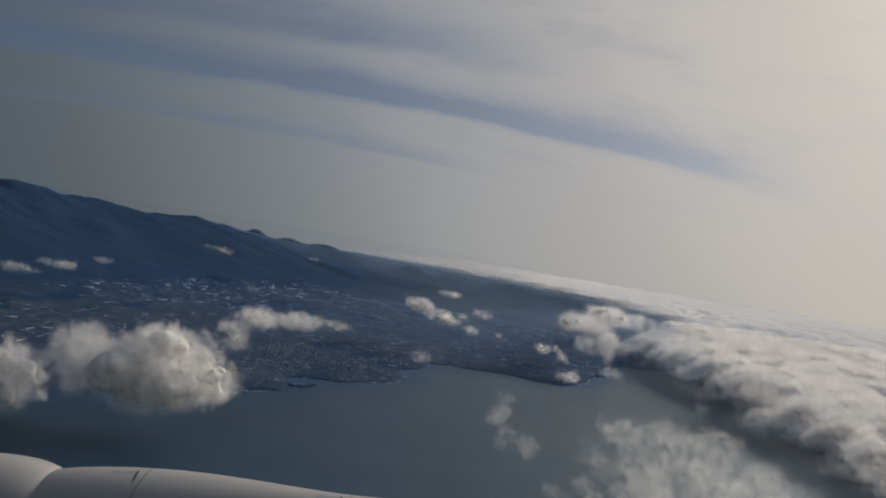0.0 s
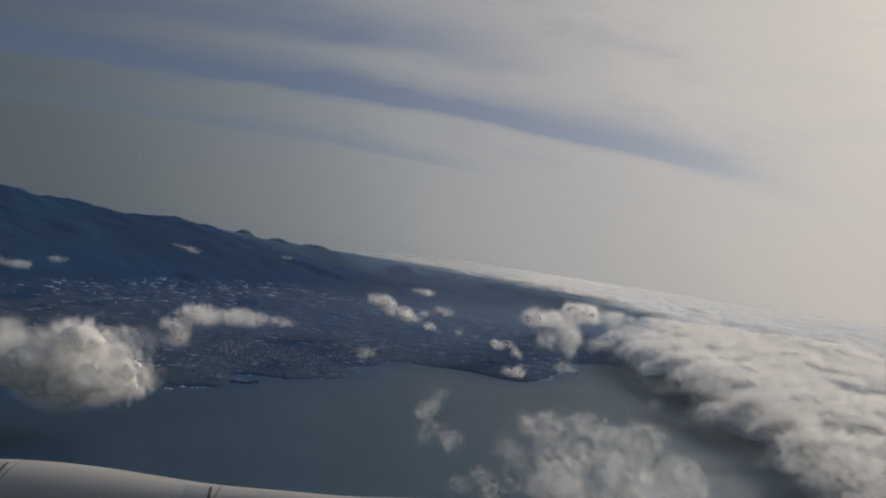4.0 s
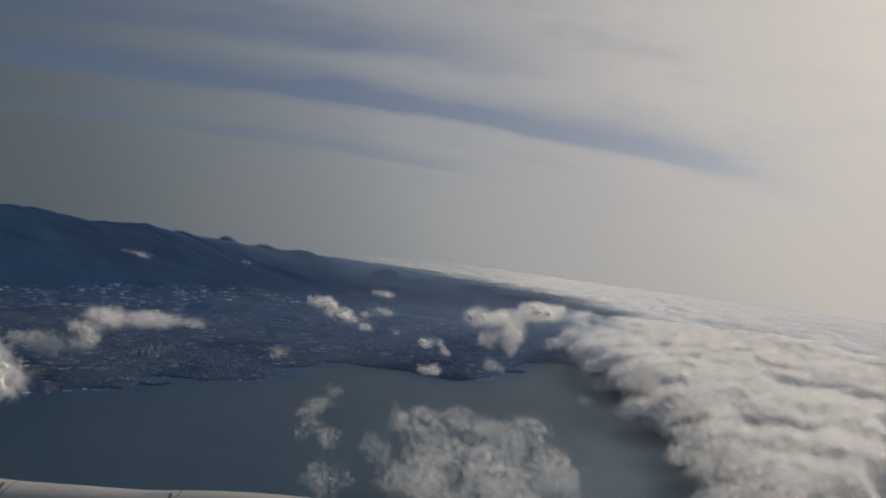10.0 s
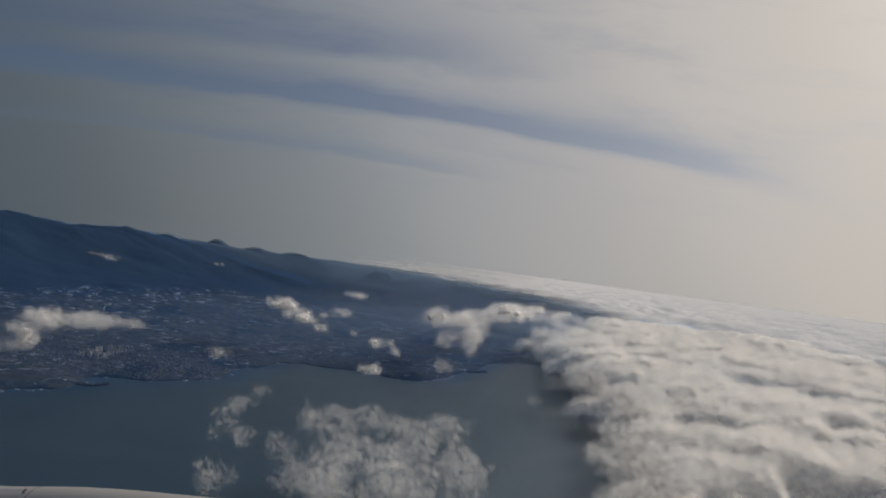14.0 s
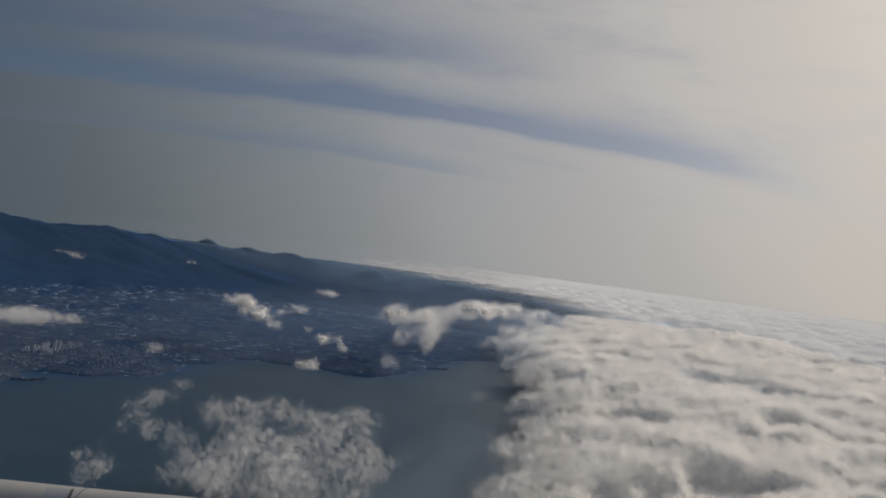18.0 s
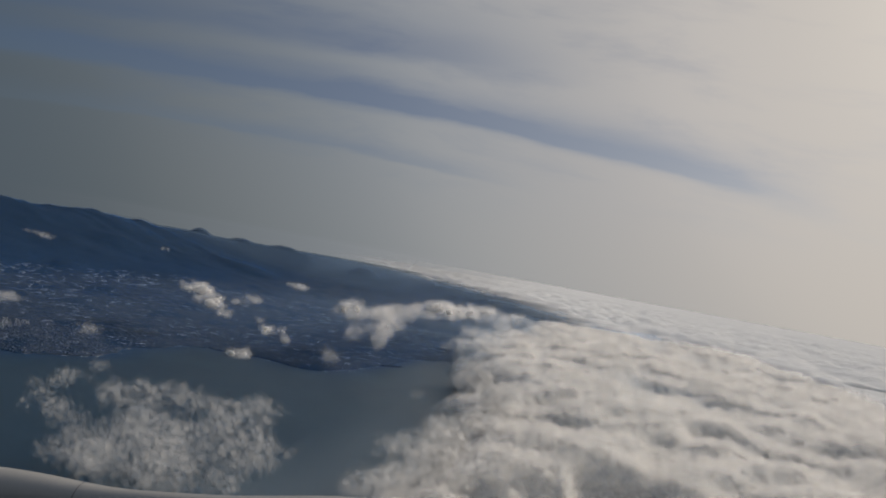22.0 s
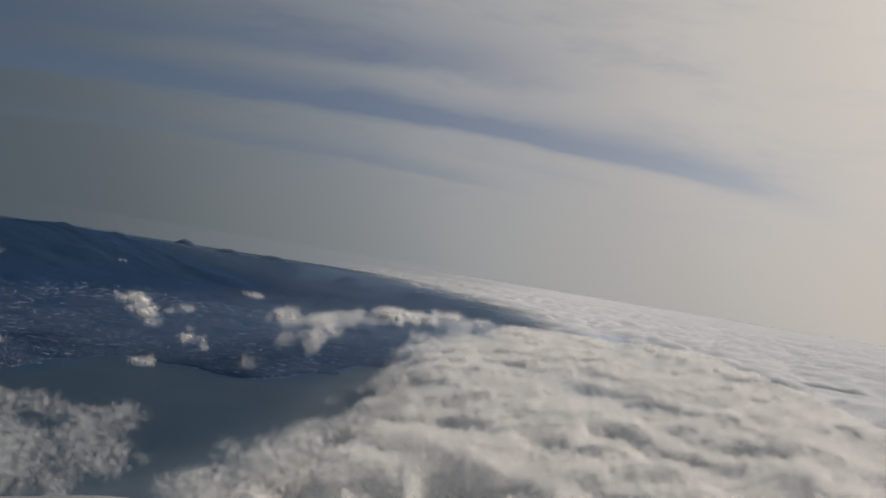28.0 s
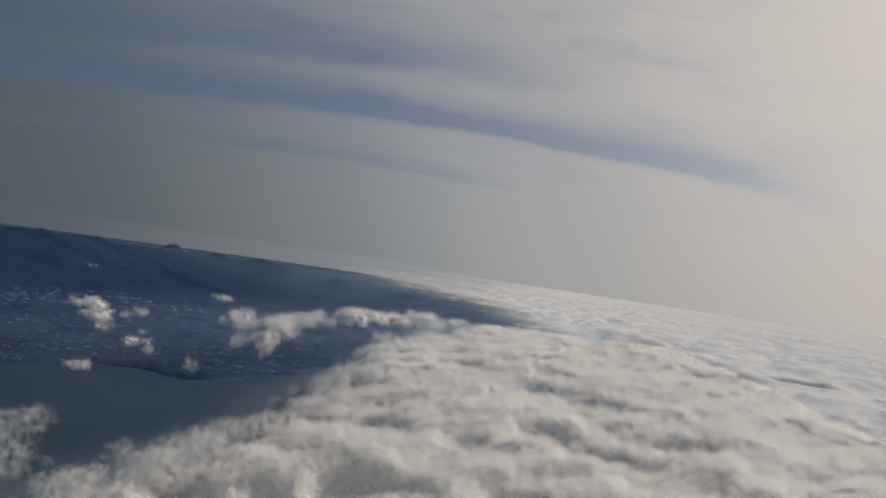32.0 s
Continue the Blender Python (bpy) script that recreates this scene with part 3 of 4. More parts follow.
# ---- separate cumulus clouds ----
def cumulus(label, blobs, seed, thick=1.0, gaps=1.0):
    """A cloud of rounded heads. blobs: x, y, z, half width, half depth, half height."""
    rng = np.random.default_rng(seed)
    b = np.array(blobs) * ((1, 1, 1, 1.2, 1.2, 1.1) if "ragged" in label else (1, 1, 1, 1, 1, 1))
    step_size = float(np.median(b[:, 3:].min(1)))
    # break each head into smaller ones
    pieces = [b * (1, 1, 1, 0.92, 0.92, 0.92)]
    count = 5
    for row in b:
        off = np.clip(rng.normal(0, 0.62, (count, 3)), -1.0, 1.0) * row[3:] * (1, 1, 0.7)
        pieces.append(np.hstack([row[:3] + off, row[3:] * rng.uniform(0.28, 0.5, (count, 1))]))
    b = np.vstack(pieces)
    lo, hi = (b[:, :3] - 1.7 * b[:, 3:]).min(0), (b[:, :3] + 1.7 * b[:, 3:]).max(0)
    far = np.hypot(*(b[:, :2].mean(0) - (60, 0)))
    step = max(0.3, min(max(0.45, far * 0.0030), step_size / 7))
    axes = [np.arange(lo[k], hi[k] + step, step) for k in range(3)]
    shape = tuple(len(q) for q in axes)
    G = np.meshgrid(*axes, indexing="ij")
    f = 0
    for x, y, z, rx, ry, rz in b:
        up = (G[2] - z) / rz
        up = np.where(up < 0, up * 1.15, up)
        f = f + np.exp(-1.15 * (((G[0] - x) / rx) ** 2 + ((G[1] - y) / ry) ** 2 + up ** 2))
    f = np.minimum(f, 1.15)
    size = 0.8 * step_size
    steps = (step,) * 3
    rough = 0.7 * heads3(shape, steps, size * 1.7, 4, rng, 0.5)
    wave, amount = (size * 1.3, 0.55) if "ragged" in label else (size * 1.8, 0.5)
    while wave > 2.0 * step:
        rough = rough + amount * noise3(shape, steps, wave, rng)
        wave, amount = wave * 0.5, amount * 0.62
    f = f * 1.2 - 0.55 + gaps * rough * smooth(0.02, 0.4, f)
    wall = np.minimum.reduce([np.minimum(G[k] - axes[k][0], axes[k][-1] - G[k]) for k in range(3)])
    f = (f - 0.6 * smooth(4 * step, 0, wall)).astype(np.float32)
    thing = tagged(new("cumulus_cloud"), label, "cloud", "small clouds near the coast")
    base = np.array((b[0, 0], b[0, 1], b[0, 2] - b[0, 5]))
    thing.location = base
    if thick == 1.0:
        verts, faces = level_surface(f, 0.95)
        if len(faces) > 8:
            tagged(part("core", mesh_of("core", verts * step + lo - base, faces, CLOUD, True), thing), kind="stuff")
    # loose droplets, thinning outwards
    grain = max(2.2, 0.02 * far) * min(1.0, step_size / 5)
    most = {1.0: 10.5, 0.7: 9.5, 0.6: 5.6, 0.4: 4.2}[thick] / grain ** 2 * min(1.0, 6.0 / step_size) * (0.5 if "ragged" in label else 1.0)
    for name, inside in (("body", (f >= 0.15) & (f < (1.2 if thick == 1.0 else 9.0))), ("fringe", f < 0.15)):
        at = scatter(np.where(inside, f, -9), -0.40, 0.80, most, step ** 3, rng) * step + lo - base
        flakes(name, len(at), at, grain, DROPLETS if thick == 1.0 else THIN_DROPLETS, thing, rng)


CLOUDS = [
    (1.0, "large pale grey-white puffy cloud over the shoreline", [(-48, 110, 13, 8.8, 8.4, 7.4), (-57, 110, 13.2, 7.5, 7.2, 6.2), (-52, 108, 6.2, 5.4, 5.4, 4.6), (-43, 110, 10, 5.6, 5.6, 4.6)]),
    (0.7, "thin soft fringe of grey cloud over the shoreline", [(-68, 112, 13.2, 6.6, 6.2, 5.2), (-63, 110, 9, 5, 5, 4)]),
    (1.0, "soft grey-white cloud over the dark plain", [(-78, 108, 8.5, 5.9, 5.9, 6.6), (-84, 108, 6.9, 5.4, 5.4, 6.2)]),
    (1.0, "rounded pale cloud head over the plain", [(-49, 163, 16.7, 7.6, 7.4, 4.2), (-53, 160, 11.6, 5.2, 5.2, 3.6), (-43, 165, 17.2, 4.5, 4.5, 2.6)]),
    (0.7, "long drawn-out pale cloud trailing along the shore", [(-38, 166, 17.3, 7.4, 6.5, 2.8), (-29, 168, 17.5, 6.2, 5.5, 2.0)]),
    (0.7, "low grey cloud trailing over the shore", [(-60, 155, 9.3, 9.3, 8.0, 3.2)]),
    (0.7, "thin flat white cloud strip before the mountains", [(-136, 205, 17.7, 7.4, 6, 1.9), (-120, 205, 21.7, 3.4, 3.2, 1.5), (-151, 205, 14.4, 6.4, 5.5, 2.2)]),
    (0.7, "tiny white cloud shred before the mountains", [(-113, 290, 28.2, 5.2, 4.6, 2.0), (-109, 290, 27.6, 3, 3, 1.5)]),
    (0.7, "tiny white cloud shred before the mountains", [(-79, 350, 27.6, 2.4, 2.4, 1.6)]),
    (1.0, "bright white broken cloud over the fields", [(-6, 247, 20, 6.6, 6.4, 3.6), (5, 238, 17.5, 7.0, 6.6, 3.0), (16, 224, 15.6, 3.8, 3.8, 2.0)]),
    (0.7, "thin white cloud shred over the fields", [(21, 240, 21.6, 5.4, 5.0, 2.6), (13, 242, 18.5, 4, 4, 2)]),
    (0.7, "small bright white cloud over the fields", [(10, 350, 19.9, 7.2, 6.6, 2.4)]),
    (0.7, "small round white cloud puff over the fields", [(28, 232, 14.2, 2.7, 2.7, 1.9)]),
    (0.6, "thin grey cloud puff over the town", [(-2, 168, 12.7, 3.7, 3.6, 2.3)]),
    (1.0, "white heaped cloud over the shoreline", [(42, 203, 15.8, 4.6, 4.4, 2.6), (48, 203, 13.4, 3.4, 3.2, 2.4)]),
    (1.0, "white heaped cloud low over the shoreline", [(43, 172, 13.2, 4.3, 4.0, 2.2)]),
    (0.4, "thin cloud shred over the headland", [(65, 200, 11.9, 5.0, 4.6, 3.4)]),
    (1.0, "large bright white cloud bank beside the cloud deck", [(63, 250, 23.5, 8.0, 8.0, 5.0), (69, 243, 17.5, 9.0, 8.6, 5.0), (75, 243, 13.2, 4.8, 4.8, 2.9), (73, 265, 21, 9.5, 11, 5), (80, 288, 23.5, 11, 12, 5.5), (95, 320, 23.5, 10, 12, 5.2), (106, 350, 23.5, 9, 10, 4.6)]),
    (1.0, "bright white cloud heads rising at the rim of the cloud deck", [(112, 380, 20, 11, 12, 5), (128, 430, 19, 13, 14, 5)]),
    (1.0, "bright white cloud heads rising at the rim of the cloud deck", [(140, 400, 17, 12, 12, 5.5), (152, 430, 17, 12, 12, 5)]),
    (0.6, "thin translucent grey cloud veil over the sea", [(21, 139, 10.8, 3.2, 3.2, 2.1), (19, 132, 9.2, 3.4, 3.6, 2.7), (20, 122, 7.2, 3.6, 4.0, 3.6), (25, 118, 6.4, 3.2, 3.2, 2.2)]),
    (0.7, "ragged grey-white cloud heads over the sea", [(43, 117, 13.2, 5.2, 5.2, 3.9), (54, 122, 12.6, 6.6, 6.4, 4.2), (65, 122, 10.2, 7.0, 6.6, 4.4)]),
    (0.7, "broad ragged grey-white cloud over the sea", [(48, 111, 7.8, 8.5, 8.5, 4.6), (61, 110, 7.4, 8.6, 8.4, 4.6), (72, 113, 7.6, 5.6, 5.6, 4.2), (54, 100, 6.0, 9.5, 8.5, 4.2)]),
    (0.7, "ragged grey-white cloud heads low over the sea", [(43, 104, 5.6, 5.8, 5.8, 3.6), (34, 109, 9.0, 3.8, 3.8, 3.0)]),
    (0.6, "thin grey cloud shreds low over the sea", [(30, 91, 8.9, 3.6, 3.6, 3.3), (26, 100, 5, 3, 3, 2)]),
]
# loose heads that have come away from the rim of the deck
rim = random.Random(21)
for k, ((ax, ay), (bx, by)) in enumerate(zip(DECK[3:15], DECK[4:16])):
    for f in (0.45,):
        s = rim.uniform(3.2, 5.6) * (1 + (ay + by) / 900)
        x, y = ax + (bx - ax) * f + rim.uniform(5, 11), ay + (by - ay) * f + rim.uniform(-4, 4)
        CLOUDS.append((0.7, "loose white cloud head at the rim of the cloud deck",
                       [(x, y, 12.5 + rim.uniform(-2, 2.5), s * 1.3, s * 1.2, s * 0.85), (x + s, y + rim.uniform(-3, 3), 13.5 + rim.uniform(-1, 2), s, s, s * 0.8)]))
for seed, (thick, label, blobs) in enumerate(CLOUDS):
    cumulus(label, blobs, 30 + seed, thick, 0.75 if "bank" in label else 0.95)


# ---- tinted sheets that imitate haze and mist ----
def draped(name, label, xs, ys, height, cover, mat):
    verts, faces = grid(np.asarray(xs), np.asarray(ys), height)
    me = mesh_of(name, verts, faces, mat, True)
    me.attributes.new("cover", "FLOAT", "POINT").data.foreach_set("value", np.clip(cover(verts[:, 0], verts[:, 1]), 0, 1).astype(np.float32))
    tagged(new(name, me), label, "haze", kind="stuff")


# blue airlight over the land, painted by the cover of a tinted sheet
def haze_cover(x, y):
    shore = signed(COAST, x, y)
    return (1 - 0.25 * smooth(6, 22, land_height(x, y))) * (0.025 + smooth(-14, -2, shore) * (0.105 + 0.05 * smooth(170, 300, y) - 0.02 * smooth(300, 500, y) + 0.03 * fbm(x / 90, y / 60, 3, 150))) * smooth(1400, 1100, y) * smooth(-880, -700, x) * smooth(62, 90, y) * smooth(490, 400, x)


draped("haze", "thin blue tinted sheet imitating airlight over the coastal plain and mountains", np.linspace(-890, 500, 380), np.linspace(60, 1450, 380),
       lambda X, Y: np.maximum(land_height(X, Y), 0.2) + 0.4 + 0.8 * smooth(30, 8, land_height(X, Y)), haze_cover, HAZE_TINT)


# distance haze painted as a sheet, denser further off
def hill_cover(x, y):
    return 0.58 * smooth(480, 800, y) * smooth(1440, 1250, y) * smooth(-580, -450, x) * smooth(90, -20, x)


draped("hill_haze_tint", "grey-blue tinted sheet imitating haze before the far hills", np.linspace(-590, 100, 200), np.linspace(320, 1450, 220),
       lambda X, Y: np.maximum(land_height(X, Y), 0.2) + 2.2, hill_cover, HILL_TINT)


# pale sheet in place of haze; also lightens the land shaded by clouds
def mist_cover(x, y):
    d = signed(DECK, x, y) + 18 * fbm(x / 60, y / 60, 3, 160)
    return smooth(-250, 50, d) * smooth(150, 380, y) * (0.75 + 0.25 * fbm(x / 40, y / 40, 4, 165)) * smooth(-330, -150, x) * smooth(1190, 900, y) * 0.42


draped("mist", "pale tinted sheet imitating mist that thickens towards the cloud deck", np.linspace(-340, 330, 150), np.linspace(140, 1200, 200),
       lambda X, Y: 4.5 + 5 * smooth(240, 480, Y) + 1.5 * fbm(X / 50, Y / 50, 3, 170) + 11.5 * smooth(-150, 15, signed(DECK, X, Y)), mist_cover, MIST_TINT)


def backdrop():
    """A glowing sheet imitating the hazy distance behind the mountains, where sea and sky melt into one another."""
    m, n = material("distance_glow")
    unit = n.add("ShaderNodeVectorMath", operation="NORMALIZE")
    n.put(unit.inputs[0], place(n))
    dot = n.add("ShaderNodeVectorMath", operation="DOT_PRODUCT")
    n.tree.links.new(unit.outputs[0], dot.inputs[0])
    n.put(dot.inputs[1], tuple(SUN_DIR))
    # glows by itself in the sky's colours, brighter towards the sun
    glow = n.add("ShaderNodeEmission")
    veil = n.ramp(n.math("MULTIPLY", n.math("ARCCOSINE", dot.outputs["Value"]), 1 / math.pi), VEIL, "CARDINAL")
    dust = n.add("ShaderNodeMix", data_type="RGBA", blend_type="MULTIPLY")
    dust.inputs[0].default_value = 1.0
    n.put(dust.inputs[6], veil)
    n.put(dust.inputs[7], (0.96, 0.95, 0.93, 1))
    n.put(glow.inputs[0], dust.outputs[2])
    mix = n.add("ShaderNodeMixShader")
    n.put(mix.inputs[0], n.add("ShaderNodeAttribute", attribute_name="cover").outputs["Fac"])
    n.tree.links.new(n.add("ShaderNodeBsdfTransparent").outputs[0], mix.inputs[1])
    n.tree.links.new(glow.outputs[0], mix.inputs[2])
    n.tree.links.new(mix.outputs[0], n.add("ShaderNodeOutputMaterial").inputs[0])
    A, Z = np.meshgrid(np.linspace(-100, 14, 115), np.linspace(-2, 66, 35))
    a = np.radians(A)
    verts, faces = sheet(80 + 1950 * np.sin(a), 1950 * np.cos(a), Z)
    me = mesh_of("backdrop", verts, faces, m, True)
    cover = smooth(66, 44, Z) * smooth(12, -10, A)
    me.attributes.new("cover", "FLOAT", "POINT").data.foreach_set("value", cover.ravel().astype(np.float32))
    tagged(new("backdrop", me), "pale grey glowing sheet imitating haze, hides the horizon behind the mountains", "haze", kind="structure")


backdrop()


# added sheet, strongest where the deck shades the water
def bay_cover(x, y):
    rim = signed(DECK, x, y)
    return (0.02 + 0.20 * smooth(-34, -4, rim)) * smooth(40, 100, y) * smooth(335, 270, y) * (1 + 0.3 * fbm(x / 40, y / 40, 3, 168)) * smooth(-2, -26, signed(COAST, x, y)) * smooth(-38, 0, x)


draped("water_lightener", "thin pale sheet added to lighten the shaded water beside the cloud deck", np.linspace(-40, 220, 100), np.linspace(40, 345, 110),
       lambda X, Y: 2.5 + 0.5 * fbm(X / 50, Y / 50, 2, 171) + 4.5 * smooth(-45, 5, signed(DECK, X, Y)), bay_cover, WATER_LIGHTENER)


# ---- shore, fields and town ----
def blocks(x, y, z, w, d, h, turn, taper):
    """Many low hipped boxes in one mesh."""
    n = len(x)
    corner = np.array([(-1, -1), (1, -1), (1, 1), (-1, 1)])
    c, s = np.cos(turn), np.sin(turn)
    verts = np.zeros((n, 8, 3))
    for k in range(8):
        a, b = corner[k % 4]
        shrink = np.where(k < 4, 1.0, taper)
        px, py = a * w / 2 * (1 if k < 4 else 0.96), b * d / 2 * shrink
        verts[:, k, 0], verts[:, k, 1] = x + c * px - s * py, y + s * px + c * py
        verts[:, k, 2] = z - 0.3 if k < 4 else z + h
    quads = np.array([(4, 5, 6, 7), (0, 1, 5, 4), (1, 2, 6, 5), (2, 3, 7, 6), (3, 0, 4, 7)])
    return verts.reshape(-1, 3), (quads[None] + 8 * np.arange(n)[:, None, None]).reshape(-1, 4)


def on_land(n, rng, x0, x1, y0, y1, clump, shore_from):
    x, y = rng.uniform(x0, x1, n), rng.uniform(y0, y1, n)
    keep = (fbm(x / 34, y / 34, 3, clump) > rng.uniform(-0.5, 0.35, n)) & (signed(COAST, x, y) > shore_from) & (land_height(x, y) < 9)
    return x[keep], y[keep]


def greenhouses():
    rng = np.random.default_rng(8)
    x, y = on_land(5200, rng, -150, 150, 130, 400, 180, 2.5)
    far = np.hypot(x - 50, y) / 220
    w, d = rng.uniform(0.8, 4.0, len(x)) * far, rng.uniform(0.16, 0.38, len(x)) * far
    turn = np.where(rng.uniform(size=len(x)) < 0.75, 0.12, 1.5) + rng.normal(0, 0.18, len(x)) + 0.5 * fbm(x / 50, y / 50, 2, 190)
    verts, faces = blocks(x, y, land_height(x, y), w, d, rng.uniform(0.07, 0.16, len(x)), turn, 0.45)
    tagged(new("greenhouses", mesh_of("greenhouses", verts, faces, FILM)), "countless pale plastic greenhouses and small fields", "greenhouses", kind="stuff")


def houses():
    rng = np.random.default_rng(9)
    x, y = rng.normal(-30, 26, 1500), rng.normal(192, 15, 1500)
    x2, y2 = on_land(1500, rng, -110, 135, 150, 330, 200, 0.8)
    x, y = np.concatenate([x, x2]), np.concatenate([y, y2])
    shore = signed(COAST, x, y)
    keep = (shore > 0.8) & (land_height(x, y) < 9) & (np.hypot(x + 52, (y - 197) * 0.6) > 6)
    x, y = x[keep], y[keep]
    n = len(x)
    verts, faces = blocks(x, y, land_height(x, y), rng.uniform(0.35, 1.0, n), rng.uniform(0.3, 0.7, n), rng.uniform(0.1, 0.32, n), rng.uniform(0, 3.1, n), 0.8)
    tagged(new("houses", mesh_of("houses", verts, faces, RENDERED)), "crowded low grey and white houses of a seaside town", "houses", kind="stuff")


def box(w, d, h, z=0.0, bevel=0.02):
    bm = bmesh.new()
    bmesh.ops.create_cube(bm, size=1.0, matrix=Matrix.Translation((0, 0, z + h / 2)) @ Matrix.Diagonal((w, d, h, 1)))
    if bevel:
        bmesh.ops.bevel(bm, geom=bm.edges[:], offset=bevel, segments=1, affect="EDGES")
    return bm


def solid(name, bm, mat, parent=None, label=""):
    me = bpy.data.meshes.new(name)
    bm.to_mesh(me)
    bm.free()
    me.materials.append(mat)
    return part(name, me, parent, label)


def apartments():
    rng = random.Random(4)
    first = None
    for row in range(5):
        for k in range(8):
            x, y = -54 + k * 1.05 + row * 0.25 + rng.uniform(-0.2, 0.2), 187 + row * 3.4 + k * 0.25 + rng.uniform(-0.5, 0.5)
            z = float(land_height(np.array([x]), np.array([y]))[0]) - 0.1
            m = pose(x, y, z, 0, 0, 20 + rng.uniform(-8, 8))
            if first is None:
                first = tagged(new("apartment_building"), "slim white high-rise apartment block in the seaside town", "building", "apartment blocks by the sea")
                solid("wall", box(0.55, 0.38, 1.5), TOWER, first)
                solid("roof", box(0.58, 0.41, 0.05, 1.5, 0.01), ROCK, first)
                solid("stair_head", box(0.18, 0.2, 0.14, 1.55, 0.01), TOWER, first)
                for level in range(5):
                    solid("window_band", box(0.46, 0.012, 0.11, 0.17 + level * 0.27, 0), DARKGLASS, first).location = (0, -0.194, 0)
                first.matrix_basis = m
            elif rng.random() < 0.92:
                copy_thing(first, m)


def breakwater(label, points, wide, high, seed):
    """A mole of heaped stone blocks along a line."""
    rng = random.Random(seed)
    bm = bmesh.new()
    for (ax, ay), (bx, by) in zip(points, points[1:]):
        steps = max(2, int(math.hypot(bx - ax, by - ay) / 0.5))
        for k in range(steps + 1):
            for _ in range(3):
                f = k / steps
                s = rng.uniform(0.5, 1.0) * wide
                m = pose(ax + (bx - ax) * f + rng.uniform(-wide, wide) * 0.4, ay + (by - ay) * f + rng.uniform(-wide, wide) * 0.4, high * rng.uniform(-0.1, 0.35), rng.uniform(0, 40), rng.uniform(0, 40), rng.uniform(0, 360))
                bmesh.ops.create_cube(bm, size=s, matrix=m @ Matrix.Diagonal((1, 0.8, 0.7, 1)))
    me = bpy.data.meshes.new("breakwater")
    bm.to_mesh(me)
    bm.free()
    me.materials.append(ROCK)
    tagged(new("breakwater", me), label, "breakwater")


def surf():
    rng = np.random.default_rng(12)
    n = 26000
    x, y = rng.uniform(-95, 135, n), rng.uniform(110, 320, n)
    d = signed(COAST, x, y) + 2.2 * fbm(x / 9, y / 9, 4, 40)
    breaking = fbm(x / 22, y / 22, 3, 210)
    near = np.exp(-((x + 46) / 14) ** 2 - ((y - 148) / 12) ** 2) + np.exp(-((x - 68) / 9) ** 2 - ((y - 234) / 14) ** 2)
    keep = (d < 0.1) & (d > -0.5 - 1.3 * near) & (breaking + near > rng.uniform(-0.1, 0.9, n))
    x, y = x[keep], y[keep]
    n = len(x)
    verts, faces = blocks(x, y, np.full(n, 0.03), rng.uniform(0.4, 1.4, n), rng.uniform(0.2, 0.5, n), rng.uniform(0.03, 0.08, n), rng.uniform(-0.3, 0.6, n), 0.5)
    tagged(new("surf", mesh_of("surf", verts, faces, FOAM)), "broken line of white surf along the rocky shore", "surf", kind="stuff")


greenhouses()
houses()
apartments()
breakwater("short dark stone breakwater reaching into the bay", [(78, 258), (82, 261), (86, 263)], 1.1, 0.9, 3)
breakwater("low dark stone harbour mole by the town", [(-37, 160), (-33, 161), (-31, 164)], 0.9, 0.7, 5)
surf()


# ---- engine nacelle, stretched along the camera's path ----
def hull(profile, sides=72, cut=0.55):
    """A smooth body round a climbing axis. profile: distance along, axis height, radius."""
    bm = bmesh.new()
    rings = []
    for x, z, r in profile:
        ring = []
        for k in range(sides):
            a = 2 * math.pi * k / sides
            s = math.sin(a)
            ring.append(bm.verts.new((x, r * math.cos(a), z + r * (s if s > 0 else s * cut))))
        rings.append(ring)
    for a, b in zip(rings, rings[1:]):
        for k in range(sides):
            bm.faces.new((a[k], a[k - 1], b[k - 1], b[k])).smooth = True
    for ring in (rings[0][::-1], rings[-1]):
        bm.faces.new(ring)
    bmesh.ops.recalc_face_normals(bm, faces=bm.faces[:])
    return bm


def curve(points, n=60):
    xs = np.linspace(points[0][0], points[-1][0], n)
    px, py = np.array(points).T
    coarse = np.interp(xs, px, py)
    for _ in range(4):
        coarse[1:-1] = (coarse[:-2] + 2 * coarse[1:-1] + coarse[2:]) / 4
    return xs, coarse


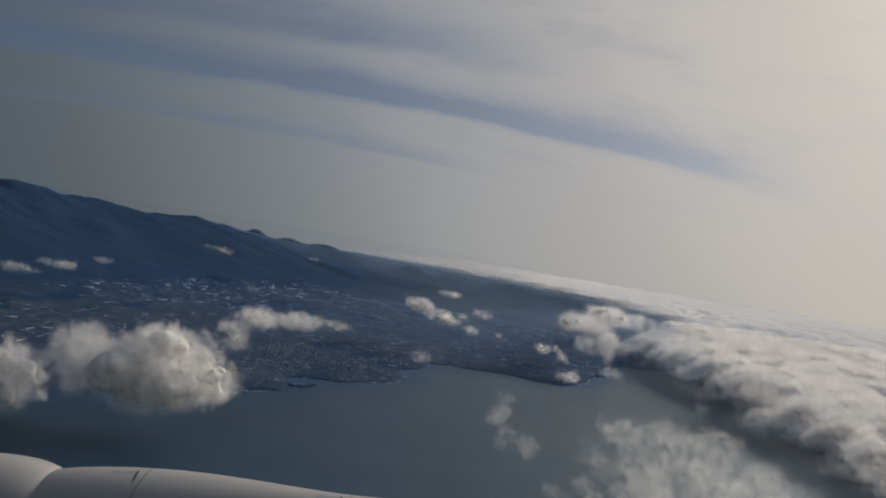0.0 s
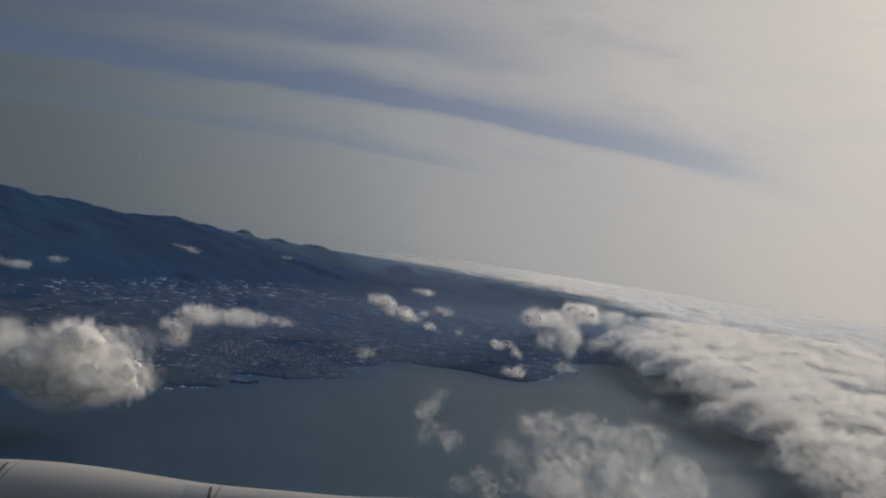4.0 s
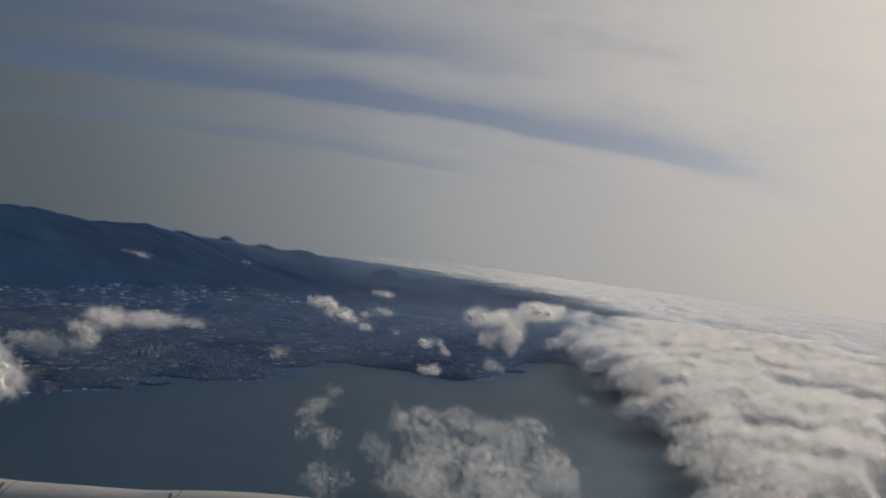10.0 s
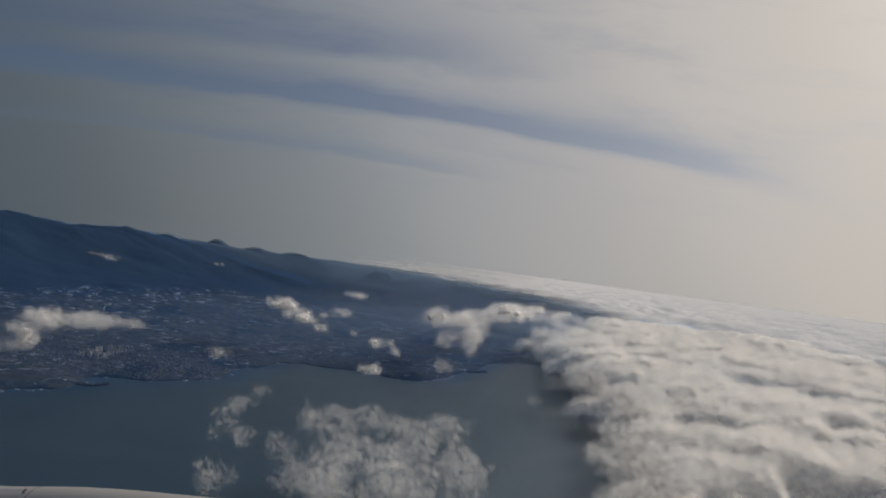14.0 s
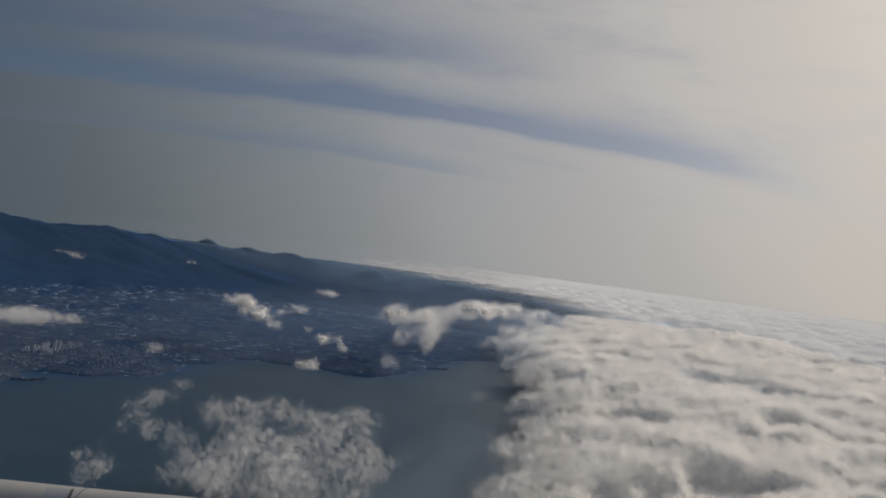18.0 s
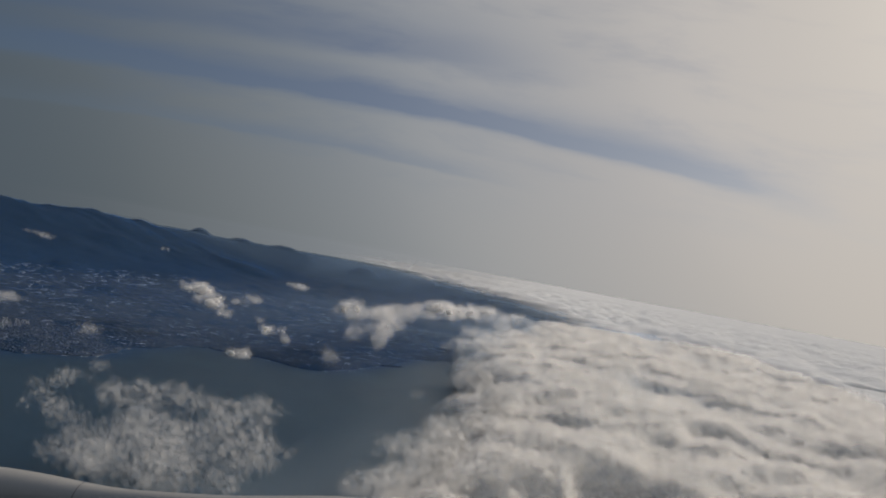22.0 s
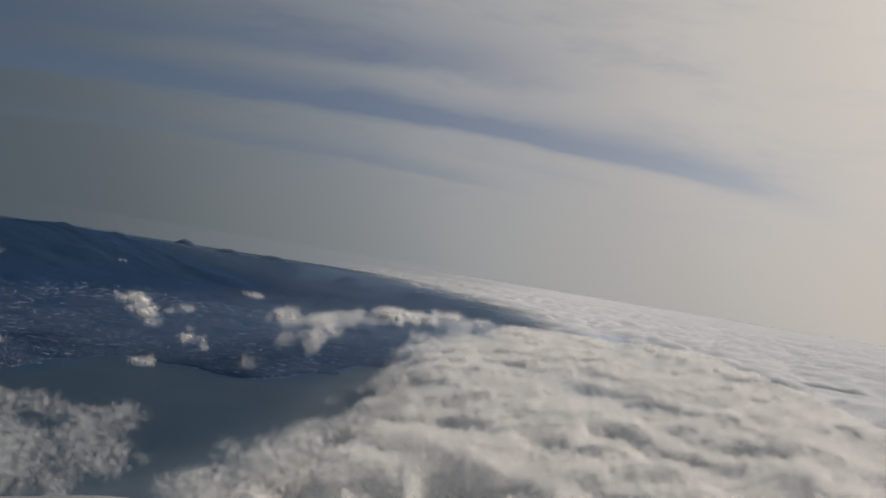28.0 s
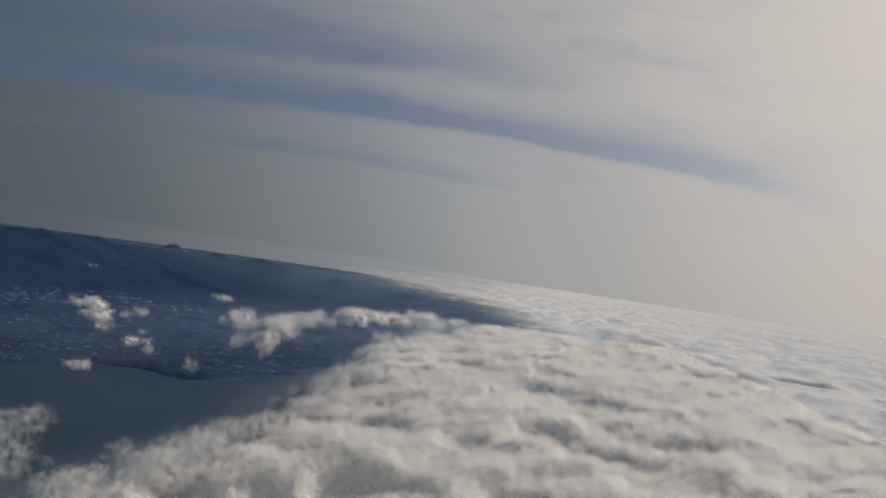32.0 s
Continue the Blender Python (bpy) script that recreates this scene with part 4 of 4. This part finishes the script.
def nacelle():
    thing = tagged(new("engine_nacelle"), "cream-white painted jet engine nacelle with panel seams, stretched along the camera's path to stay in view", "jet engine")
    thing.location = (0, 72, 0)
    axis = lambda x: 6.6 + 0.09 * (x + 16.4)
    # top line shaped to fit the camera's view all along its path
    tops = [(-47, 7.8), (-44.7, 8.8), (-37.2, 10.1), (-30, 10.9), (-22.8, 11.2), (-15.5, 11.2), (-8, 11.2), (3, 12.0), (10, 12.4), (18, 13.6), (25, 14.2), (32, 14.5), (44, 15.0), (55, 15.7), (66, 15.6), (80, 17.4), (95, 20.4), (105, 21.0), (112, 18.5)]
    xs, tz = curve(tops, 90)
    radius = lambda x: 0.93 * (float(np.interp(x, xs, tz)) - axis(x))
    solid("cowl", hull([(x, axis(x), radius(x)) for x in xs]), PAINT, thing)
    rear = [(-75, 4.2), (-62, 8.6), (-51.7, 9.4), (-48, 9.4), (-44.7, 8.8), (-42, 6.0)]
    xs2, tz2 = curve(rear)
    solid("fairing", hull([(x, axis(x) - 0.3, max(0.93 * (z - axis(x) + 0.3), 0.3)) for x, z in zip(xs2, tz2)], cut=0.4), PAINT, thing)
    # seams repeat so that one shows from most of the path
    for x in (-32.5, -6.6, 14.5, 40.5, 62.0):
        solid("panel_seam", hull([(x - 0.05, axis(x - 0.05), radius(x - 0.05) + 0.012), (x + 0.05, axis(x + 0.05), radius(x + 0.05) + 0.012)]), SEAM, thing)

    def patch(name, x0, x1, a0, a1, proud, mat, label):
        bm = bmesh.new()
        rows = []
        for x in np.linspace(x0, x1, 8):
            rows.append([bm.verts.new((x + 0.6 * (a - a0) / (a1 - a0), (radius(x) + proud) * math.cos(radians(a)), axis(x) + (radius(x) + proud) * math.sin(radians(a)))) for a in np.linspace(a0, a1, 8)])
        for p, q in zip(rows, rows[1:]):
            for k in range(7):
                bm.faces.new((p[k], q[k], q[k + 1], p[k + 1])).smooth = True
        bmesh.ops.recalc_face_normals(bm, faces=bm.faces[:])
        return solid(name, bm, mat, thing, label)

    # panel and latch repeat along the stretched body for the same reason
    for x in (-37.0, -11.0, 10.2, 36.0):
        patch("access_panel", x, x + 3.0, 94, 126, 0.02, PATCH, "flush grey access panel")
        patch("latch", x + 3.05, x + 3.4, 92, 128, 0.04, SEAM, "dark latch strip")


nacelle()
